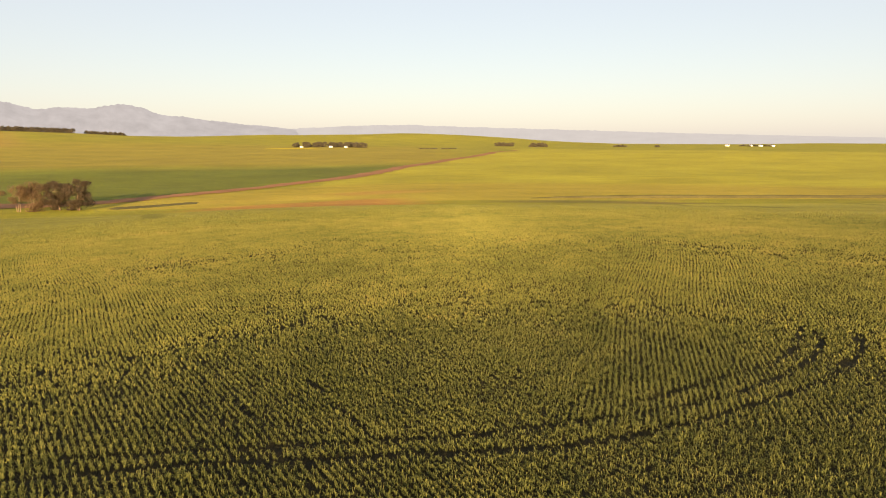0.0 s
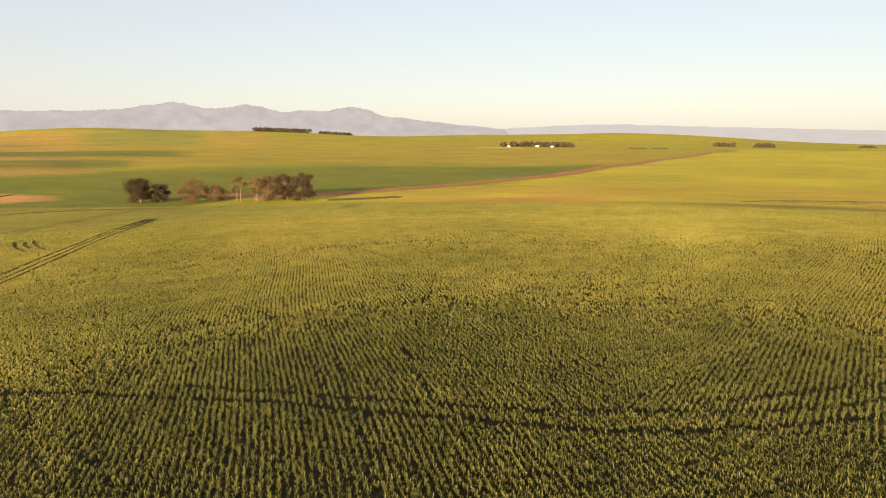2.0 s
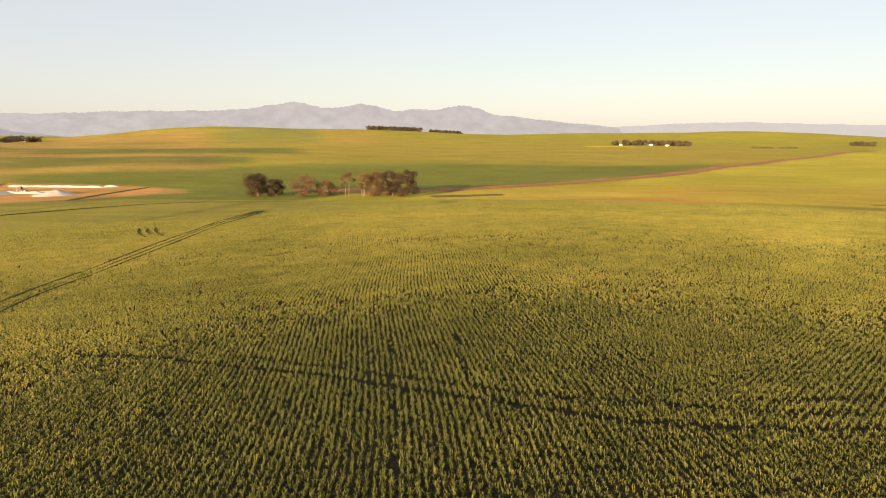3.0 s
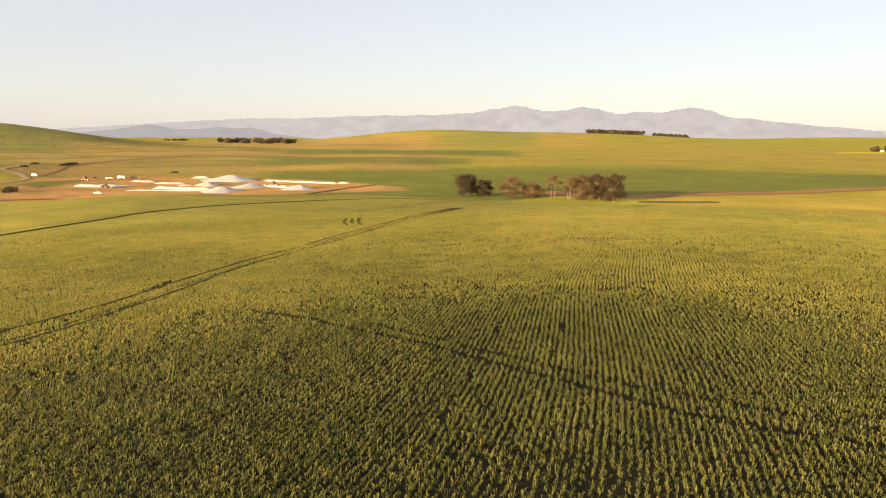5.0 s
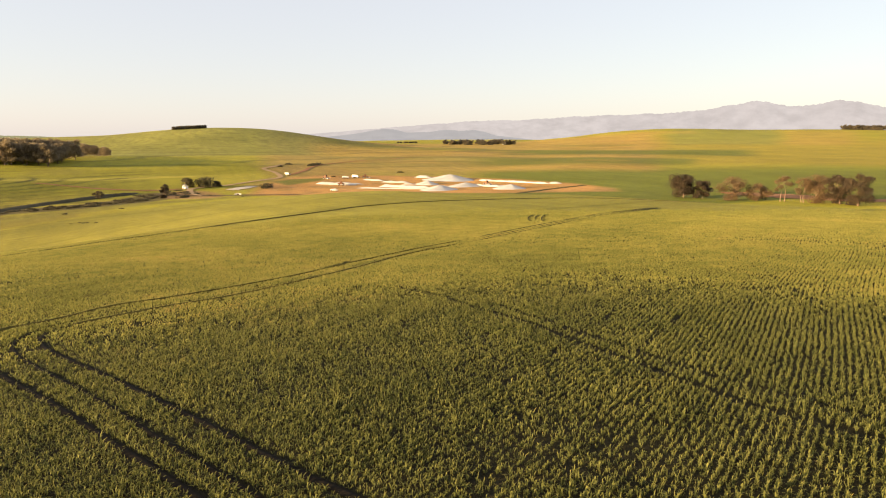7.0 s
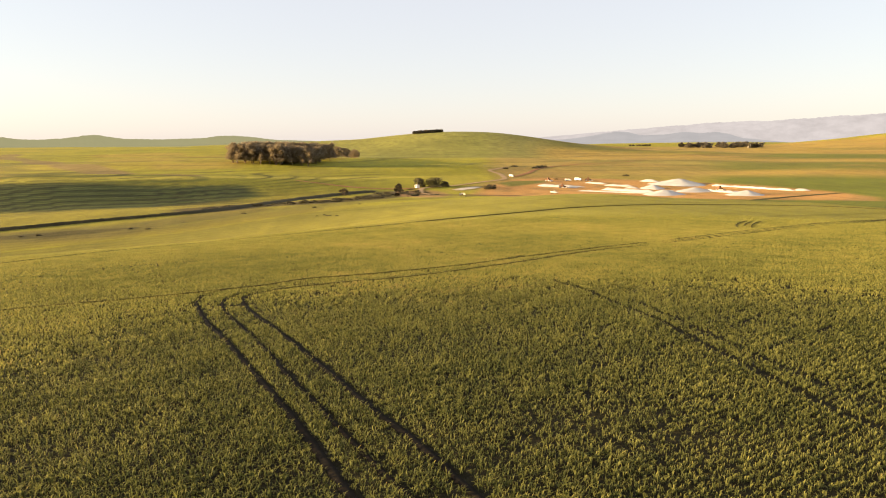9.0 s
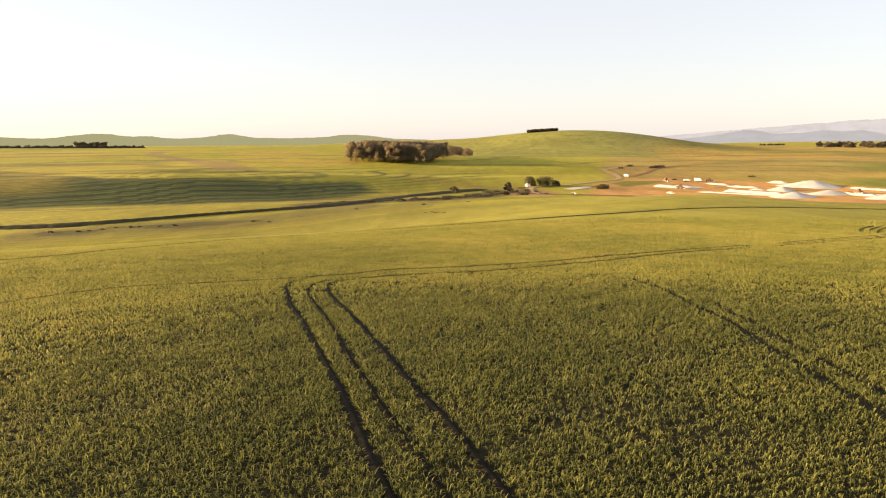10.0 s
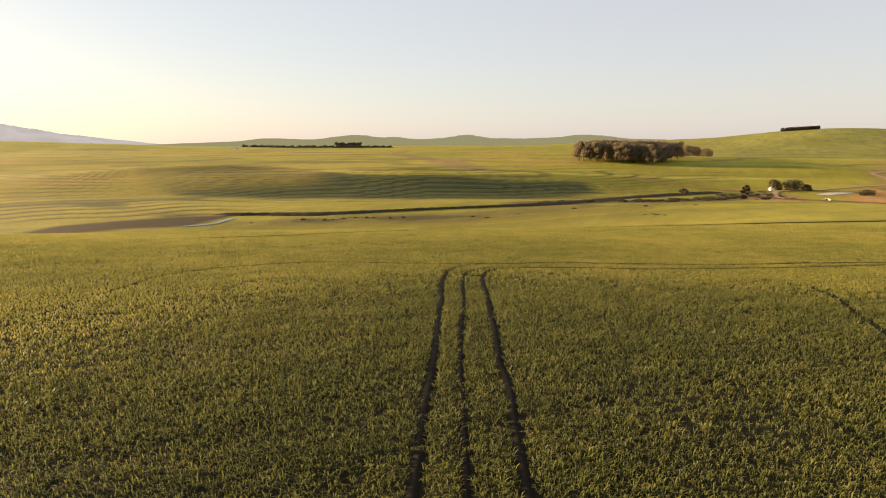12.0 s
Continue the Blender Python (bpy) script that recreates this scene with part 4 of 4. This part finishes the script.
tree("roadside_bush", -455, 88, 3.0, 9.0, BUSH_LEAF, "low spreading green bush by the gravel road", SIDE, 800, 0.4, 0.0, 10, 85)
low = [tree("stream_bush", -398, 30, 1.3, 4.5, BUSH_LEAF, "low dull bush in rough ground by the stream", SIDE, 260, 0.32, 0.0, 6, 86),
       tree("stream_bush", -380, 8, 1.1, 4.0, BUSH_LEAF, "low dry bush in rough ground by the stream", SIDE, 260, 0.32, 0.0, 6, 87)]
brng = np.random.default_rng(88)
for px, py, big in ((-631, 133, 1.2), (-660, 148, 1.4), (-648, 168, 1.5), (-656, 174, 1.8), (-664, 180, 1.6), (-558, 230, 1.2), (-538, 160, 0.8)):
    copy_thing(low[0], pose(px, py, ground_z(px, py) - 0.1, 0, 0, brng.uniform(0, 360)) @ Matrix.Scale(big, 4))
for i in range(10):
    u = brng.random()
    k = int(u * 3)
    a, b = VALLEY[2 + k], VALLEY[3 + k]
    w = u * 3 - k
    px, py = a[0] + (b[0] - a[0]) * w + brng.normal(0, 5), a[1] + (b[1] - a[1]) * w + brng.normal(0, 5)
    copy_thing(low[i % 2], pose(px, py, ground_z(px, py) - 0.1, 0, 0, brng.uniform(0, 360)) @ Matrix.Scale(brng.uniform(0.25, 0.5), 4))


scrub_line = spline(SCRUB, 20)
for i in range(110):
    px, py = scrub_line[brng.integers(len(scrub_line))]
    px, py = px + brng.normal(0, 5), py + brng.normal(0, 5)
    copy_thing(low[i % 2], pose(px, py, ground_z(px, py) - 0.15, 0, 0, brng.uniform(0, 360)) @ Matrix.Scale(brng.uniform(0.5, 1.0), 4))
for i, (px, py) in enumerate(((-202, -143), (-204, -140), (-207, -137), (-212, -134), (-213, -129), (-214, -126), (-216, -119), (-218, -114))):
    copy_thing(low[i % 2], pose(px, py, ground_z(px, py) - 0.1, 0, 0, brng.uniform(0, 360)) @ Matrix.Scale(brng.uniform(0.25, 0.45), 4))
for i in range(30):
    px, py = -428 + brng.normal(0, 12), 28 + brng.normal(0, 10)
    copy_thing(low[i % 2], pose(px, py, ground_z(px, py) - 0.1, 0, 0, brng.uniform(0, 360)) @ Matrix.Scale(brng.uniform(0.4, 0.9), 4))
for i in range(6):
    px, py = -256 + brng.normal(0, 3), -16 + brng.normal(0, 4)
    copy_thing(low[i % 2], pose(px, py, ground_z(px, py) - 0.1, 0, 0, brng.uniform(0, 360)) @ Matrix.Scale(0.3, 4))


# ---- the stockpile yard ----
def heap(x, y, radius, high, turn, stretch, label, seed):
    """A white cone of lime with slumped flanks and a blunt top."""
    r = np.random.default_rng(seed)
    bm = bmesh.new()
    rings, sides = 9, 40
    vs = []
    ph = r.uniform(0, 6.283, 4)
    for i in range(rings + 1):
        u = i / rings
        for k in range(sides):
            a = k * 6.283 / sides
            rr = radius * u * (1 + 0.06 * math.sin(3 * a + ph[0]) + 0.03 * math.sin(7 * a + ph[1] + 3 * u))
            px, py = math.cos(a) * rr * stretch, math.sin(a) * rr
            h = high * ((1 - u) ** 1.18) * (1 - 0.10 * math.exp(-(u * 9) ** 2)) + 0.05 * high * math.sin(5 * a + ph[2]) * u * (1 - u)
            vs.append(bm.verts.new((px, py, h - 0.3 * (i == rings))))
    for i in range(rings):
        for k in range(sides):
            k2 = (k + 1) % sides
            bm.faces.new((vs[i * sides + k], vs[(i + 1) * sides + k], vs[(i + 1) * sides + k2], vs[i * sides + k2]))
    bmesh.ops.remove_doubles(bm, verts=bm.verts, dist=0.01)
    for f in bm.faces:
        f.smooth = True
    me = bpy.data.meshes.new("stockpile")
    bm.to_mesh(me)
    bm.free()
    me.materials.append(LIME_HEAP)
    ob = new("stockpile", me)
    ob.matrix_world = pose(x, y, ground_z(x, y), 0, 0, turn)
    return tagged(ob, label, "stockpile", "white stockpiles in the yard")


def windrow(a, b, width, high, seed, label="long low white windrow of lime on bare earth"):
    """A long low row of lime with a rounded, uneven ridge and sloping ends."""
    r = np.random.default_rng(seed)
    n = max(6, int(math.hypot(b[0] - a[0], b[1] - a[1]) / 2.5))
    v, k = [], 7
    dx, dy = b[0] - a[0], b[1] - a[1]
    ln = math.hypot(dx, dy)
    sx, sy = -dy / ln, dx / ln
    for i in range(n + 1):
        u = i / n
        s = min(1, min(u, 1 - u) * n / 2 + 0.05)
        w, h = width * (0.85 + 0.3 * r.random()) * (0.5 + 0.5 * s), 0.75 * high * (0.8 + 0.35 * r.random()) * s
        for j in range(k):
            t = j / (k - 1) * 2 - 1
            px, py = a[0] + dx * u + sx * t * w / 2, a[1] + dy * u + sy * t * w / 2
            v.append((px, py, ground_z(px, py) - 0.1 + h * (1 - t * t) * (1 + 0.1 * r.normal())))
    i = np.arange((n + 1) * k).reshape(n + 1, k)
    f = np.stack([i[:-1, :-1], i[1:, :-1], i[1:, 1:], i[:-1, 1:]], -1).reshape(-1, 4)
    return tagged(from_arrays("windrow", np.array(v), f, LIMEY, True), label, "windrow", "white windrows in the yard")


heap(-472, 241, 20, 5.0, 40, 1.15, "large white cone of lime with a blunt top", 1)
heap(-446, 209, 9.5, 3.2, 10, 1.1, "white cone of lime between long windrows", 2)
heap(-389, 193, 13, 3.6, 60, 1.1, "white cone of lime at the yard's edge", 3)
heap(-410, 224, 13, 3.0, 20, 1.1, "white cone of lime on bare earth", 4)
heap(-366, 236, 11, 3.3, 80, 1.1, "white cone of lime with slumped flanks", 5)
for i, (a, b, w, h) in enumerate([((-480, 130), (-461, 157), 6, 2.6), ((-433, 147), (-402, 190), 3.5, 1.1), ((-442, 168), (-409, 196), 6, 2.3), ((-507, 176), (-490, 190), 4.5, 1.6),
                                  ((-509, 224), (-496, 235), 6, 2.4), ((-449, 256), (-428, 266), 4, 1.4), ((-482, 184), (-465, 202), 5, 1.8), ((-420, 228), (-383, 239), 5, 1.8),
                                  ((-453, 258), (-383, 280), 4, 1.5), ((-388, 281), (-380, 288), 5, 1.8), ((-474, 150), (-468, 165), 4, 1.4), ((-428, 205), (-416, 214), 4, 1.0),
                                  ((-455, 190), (-448, 200), 4, 1.4), ((-430, 178), (-420, 190), 3, 0.9), ((-395, 240), (-376, 249), 4, 1.3)]):
    windrow(a, b, w, h, 100 + i)


def wheel(parent, x, y, r):
    bm = bmesh.new()
    bmesh.ops.create_cone(bm, cap_ends=True, segments=16, radius1=r, radius2=r, depth=0.28, matrix=pose(x, y, r, 90, 0, 0))
    w = part("wheel", bm, RUBBER, parent)
    bm = bmesh.new()
    bmesh.ops.create_cone(bm, cap_ends=True, segments=12, radius1=r * 0.55, radius2=r * 0.5, depth=0.30, matrix=pose(x, y, r, 90, 0, 0))
    rim = part("rim", bm, TIN, w)
    return w


def pickup(x, y, turn, label):
    """A white pickup: body with bonnet and bed, cab with windows, wheels."""
    e = thing("pickup_truck", x, y, label, "pickup truck", "", turn)
    bm = bmesh.new()
    box(bm, -2.6, -0.9, 0.45, 2.6, 0.9, 1.05, 0.12)
    part("body", bm, PAINT, e)
    bm = bmesh.new()
    geo = box(bm, -0.6, -0.85, 1.05, 1.3, 0.85, 1.75, 0.0)
    for v in bm.verts:
        if v.co.z > 1.5:
            v.co.x = v.co.x * 0.78 - 0.05
            v.co.y *= 0.86
    part("cab", bm, PAINT, e)
    for s in (-1, 1):
        bm = bmesh.new()
        box(bm, -0.45, s * 0.80 - 0.02, 1.2, 1.0, s * 0.80 + 0.02, 1.6)
        part("side_window", bm, DARK_GLASS, e)
        bm = bmesh.new()
        box(bm, -2.5, s * 0.86 - 0.04, 1.05, -0.7, s * 0.86 + 0.04, 1.35)
        part("bed_side", bm, PAINT, e)
    bm = bmesh.new()
    box(bm, 1.1, -0.7, 1.15, 1.25, 0.7, 1.6)
    part("windscreen", bm, DARK_GLASS, e)
    for wx in (-1.6, 1.6):
        for wy in (-0.82, 0.82):
            wheel(e, wx, wy, 0.38)
    return e


def lorry(x, y, turn, label, size=1.0):
    """A lorry with a cab and a long white load box."""
    e = thing("lorry", x, y, label, "lorry", "", turn)
    e.matrix_world = e.matrix_world @ Matrix.Scale(size, 4)
    bm = bmesh.new()
    box(bm, -4.6, -1.2, 1.1, 2.2, 1.2, 3.6, 0.08)
    part("load_box", bm, PAINT, e, "white load box")
    bm = bmesh.new()
    box(bm, 2.4, -1.15, 0.6, 4.4, 1.15, 2.9, 0.15)
    cab = part("cab", bm, PAINT, e)
    bm = bmesh.new()
    box(bm, 4.36, -1.0, 1.7, 4.43, 1.0, 2.6)
    part("windscreen", bm, DARK_GLASS, cab)
    bm = bmesh.new()
    box(bm, -4.5, -0.5, 0.7, 4.2, 0.5, 1.08)
    part("chassis", bm, RUBBER, e)
    for wx in (-3.4, -2.2, 3.3):
        for wy in (-1.05, 1.05):
            wheel(e, wx, wy, 0.5)
    return e


def loader(x, y, turn, label):
    """A wheel loader: body, cab, arms, bucket, wheels."""
    e = thing("wheel_loader", x, y, label, "wheel loader", "", turn)
    bm = bmesh.new()
    box(bm, -2.6, -1.1, 0.9, 0.8, 1.1, 2.1, 0.15)
    part("body", bm, RUST, e)
    bm = bmesh.new()
    box(bm, -0.8, -0.8, 2.1, 0.7, 0.8, 3.3, 0.1)
    cab = part("cab", bm, RUST, e)
    bm = bmesh.new()
    box(bm, 0.66, -0.65, 2.3, 0.74, 0.65, 3.1)
    part("windscreen", bm, DARK_GLASS, cab)
    for s in (-0.7, 0.7):
        bm = bmesh.new()
        bmesh.ops.create_cube(bm, size=1, matrix=pose(1.9, s, 1.4, 0, 20, 0) @ Matrix.Diagonal((2.8, 0.22, 0.35, 1)))
        part("arm", bm, RUST, e)
    bm = bmesh.new()
    box(bm, 2.9, -1.4, 0.25, 3.9, 1.4, 1.1, 0.1)
    part("bucket", bm, TIN, e)
    for wx in (-1.7, 1.4):
        for wy in (-1.1, 1.1):
            wheel(e, wx, wy, 0.75)
    return e


pickup(-411, 125, 50, "white pickup truck parked on bare earth")
lorry(-563, 126, 30, "white van on the dirt road by the yard", 0.62)
loader(-461, 144.5, 60, "red brown wheel loader at the end of a windrow")
loader(-521, 149, 30, "pale brown wheel loader behind the windrows")
lorry(-521, 166, 60, "white lorry parked behind white windrows", 0.6)
lorry(-525, 176, 40, "white lorry parked beside a wheel loader", 0.7)
loader(-519, 183, 70, "red brown wheel loader parked beside a lorry")
loader(-409, 241, 20, "dark wheel loader between white heaps")


def hut(x, y, turn, w, d, h, label, roof=TIN, name="hut"):
    """A small house: walls, a pitched roof with eaves, a door and a window."""
    e = thing(name, x, y, label, "house", "", turn)
    bm = bmesh.new()
    box(bm, -w / 2, -d / 2, -0.6, w / 2, d / 2, h)
    part("wall", bm, WHITEWASH, e)
    bm = bmesh.new()
    o, top = 0.35, h + d * 0.28
    pts = [bm.verts.new(p) for p in ((-w / 2 - o, -d / 2 - o, h - 0.1), (w / 2 + o, -d / 2 - o, h - 0.1), (w / 2 + o, 0, top), (-w / 2 - o, 0, top), (w / 2 + o, d / 2 + o, h - 0.1), (-w / 2 - o, d / 2 + o, h - 0.1))]
    bm.faces.new((pts[0], pts[1], pts[2], pts[3]))
    bm.faces.new((pts[3], pts[2], pts[4], pts[5]))
    bmesh.ops.solidify(bm, geom=list(bm.faces), thickness=0.12)
    part("roof", bm, roof, e)
    for sx, nm in ((-w * 0.2, "door"), (w * 0.22, "window")):
        for s in (-1, 1):
            bm = bmesh.new()
            box(bm, sx - 0.45, s * d / 2 - 0.03, 0.0 if nm == "door" else 1.0, sx + 0.45, s * d / 2 + 0.03, min(2.05, h * 0.85))
            part(nm, bm, DARK_GLASS, e)
    return e


hut(-462, 34.6, 30, 2.8, 2.5, 2.0, "small whitewashed hut among dark bushes")
hut(*polar(10.2, 1545), 20, 7, 5, 2.6, "white farmhouse among dark trees", name="farmhouse")
hut(*polar(8.9, 1540), 70, 8, 5, 2.6, "white farm building beside dark trees", name="farmhouse")
hut(*polar(12.6, 1550), -10, 6, 4, 2.5, "white farm building beside dark trees", name="farmhouse")
hut(*polar(59.6, 1700), 30, 12, 8, 4.0, "white farmhouse by a dark wood", name="farmhouse")
hut(*polar(131.8, 1500), 30, 14, 8, 4, "white farmhouse in far fields", name="farmhouse")
for az, rr, w in ((-24.5, 2300, 12), (-26.0, 2320, 16), (-25.2, 2280, 9), (-22.8, 2300, 10)):
    hut(*polar(az, rr), az * 3, w, 8, 4, "white farm shed on a distant hill", name="farm_shed")


def culvert(x, y, turn):
    """A concrete culvert: head wall with a dark opening and two wings."""
    e = thing("culvert", x, y, "pale concrete culvert under the dirt road", "culvert", "", turn)
    e.matrix_world = e.matrix_world @ Matrix.Scale(0.5, 4)
    bm = bmesh.new()
    box(bm, -2.2, -0.2, 1.5, 2.2, 0.25, 2.2, 0.04)
    box(bm, -2.2, -0.2, -0.8, -0.9, 0.25, 1.5, 0.04)
    box(bm, 0.9, -0.2, -0.8, 2.2, 0.25, 1.5, 0.04)
    part("head_wall", bm, CONCRETE, e)
    # a dark block fills the mouth in place of the shade inside it
    bm = bmesh.new()
    box(bm, -0.9, 0.1, -0.8, 0.9, 3.0, 1.5)
    part("opening", bm, OPENING_DARK, e, "dark opening")
    for s in (-1, 1):
        bm = bmesh.new()
        bmesh.ops.create_cube(bm, size=1, matrix=pose(s * 3.1, -0.7, 0.5, 0, 0, -s * 28) @ Matrix.Diagonal((2.2, 0.3, 2.2, 1)))
        part("wing_wall", bm, CONCRETE, e)
    return e


culvert(-409, 62, 70)


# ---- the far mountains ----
# far slopes with the haze painted in as a pale glow of their own
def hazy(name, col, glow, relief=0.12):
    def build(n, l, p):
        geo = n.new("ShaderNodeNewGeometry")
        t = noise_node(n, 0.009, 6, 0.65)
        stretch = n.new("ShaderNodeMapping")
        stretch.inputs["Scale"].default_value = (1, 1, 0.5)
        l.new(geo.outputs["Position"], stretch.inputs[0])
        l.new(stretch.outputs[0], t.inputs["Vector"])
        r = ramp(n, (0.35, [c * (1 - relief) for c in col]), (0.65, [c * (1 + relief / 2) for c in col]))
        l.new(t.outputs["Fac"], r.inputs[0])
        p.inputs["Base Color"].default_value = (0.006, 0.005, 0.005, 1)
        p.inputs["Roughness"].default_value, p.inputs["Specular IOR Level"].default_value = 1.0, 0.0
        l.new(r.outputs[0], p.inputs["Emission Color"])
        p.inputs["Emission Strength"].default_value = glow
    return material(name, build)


def range_of_hills(name, az0, az1, r, base, peaks, rough, mat, label, seed):
    """A far chain: a broad rise with peaks (azimuth, height, half width in degrees) and ribbed flanks."""
    n, k = int((az1 - az0) / 0.12), 9
    a = np.linspace(az0, az1, n)
    top = np.interp(a, [q[0] for q in base], [q[1] for q in base]) + sum(h * np.exp(-((a - c) / w) ** 2) for c, h, w in peaks)
    top = top * (1 + rough * (np.sin(a * 2.1 + seed) + 0.6 * np.sin(a * 5.3 + 2 * np.sin(a)) + 0.5 * np.sin(a * 11.7 + 3 * np.sin(a * 0.7)) + 0.5 * np.sin(a * 19 + 4 * np.sin(a * 1.3))) / 2.2)
    v = []
    for j in range(k):
        u = j / (k - 1)
        rib = 5 * (1 - u) * (np.sin(a * 2.3 + 3 * u + seed) + np.sin(a * 3.7 + 5 * np.sin(a * 0.9)) + 0.5 * np.sin(a * 8.9 + 2 * np.sin(a * 1.7)))
        rr = r - 420 * (1 - u) + rib * u
        v.append(np.stack([14 - np.sin(np.radians(a)) * rr, 8 + np.cos(np.radians(a)) * rr, -30 + (top + 30) * (u ** 0.8)], -1))
    v = np.stack(v, 1)
    i = np.arange(n * k).reshape(n, k)
    f = np.stack([i[:-1, :-1], i[:-1, 1:], i[1:, 1:], i[1:, :-1]], -1).reshape(-1, 4)
    return tagged(from_arrays(name, v.reshape(-1, 3), f, mat, True), label, "mountains", kind="structure")


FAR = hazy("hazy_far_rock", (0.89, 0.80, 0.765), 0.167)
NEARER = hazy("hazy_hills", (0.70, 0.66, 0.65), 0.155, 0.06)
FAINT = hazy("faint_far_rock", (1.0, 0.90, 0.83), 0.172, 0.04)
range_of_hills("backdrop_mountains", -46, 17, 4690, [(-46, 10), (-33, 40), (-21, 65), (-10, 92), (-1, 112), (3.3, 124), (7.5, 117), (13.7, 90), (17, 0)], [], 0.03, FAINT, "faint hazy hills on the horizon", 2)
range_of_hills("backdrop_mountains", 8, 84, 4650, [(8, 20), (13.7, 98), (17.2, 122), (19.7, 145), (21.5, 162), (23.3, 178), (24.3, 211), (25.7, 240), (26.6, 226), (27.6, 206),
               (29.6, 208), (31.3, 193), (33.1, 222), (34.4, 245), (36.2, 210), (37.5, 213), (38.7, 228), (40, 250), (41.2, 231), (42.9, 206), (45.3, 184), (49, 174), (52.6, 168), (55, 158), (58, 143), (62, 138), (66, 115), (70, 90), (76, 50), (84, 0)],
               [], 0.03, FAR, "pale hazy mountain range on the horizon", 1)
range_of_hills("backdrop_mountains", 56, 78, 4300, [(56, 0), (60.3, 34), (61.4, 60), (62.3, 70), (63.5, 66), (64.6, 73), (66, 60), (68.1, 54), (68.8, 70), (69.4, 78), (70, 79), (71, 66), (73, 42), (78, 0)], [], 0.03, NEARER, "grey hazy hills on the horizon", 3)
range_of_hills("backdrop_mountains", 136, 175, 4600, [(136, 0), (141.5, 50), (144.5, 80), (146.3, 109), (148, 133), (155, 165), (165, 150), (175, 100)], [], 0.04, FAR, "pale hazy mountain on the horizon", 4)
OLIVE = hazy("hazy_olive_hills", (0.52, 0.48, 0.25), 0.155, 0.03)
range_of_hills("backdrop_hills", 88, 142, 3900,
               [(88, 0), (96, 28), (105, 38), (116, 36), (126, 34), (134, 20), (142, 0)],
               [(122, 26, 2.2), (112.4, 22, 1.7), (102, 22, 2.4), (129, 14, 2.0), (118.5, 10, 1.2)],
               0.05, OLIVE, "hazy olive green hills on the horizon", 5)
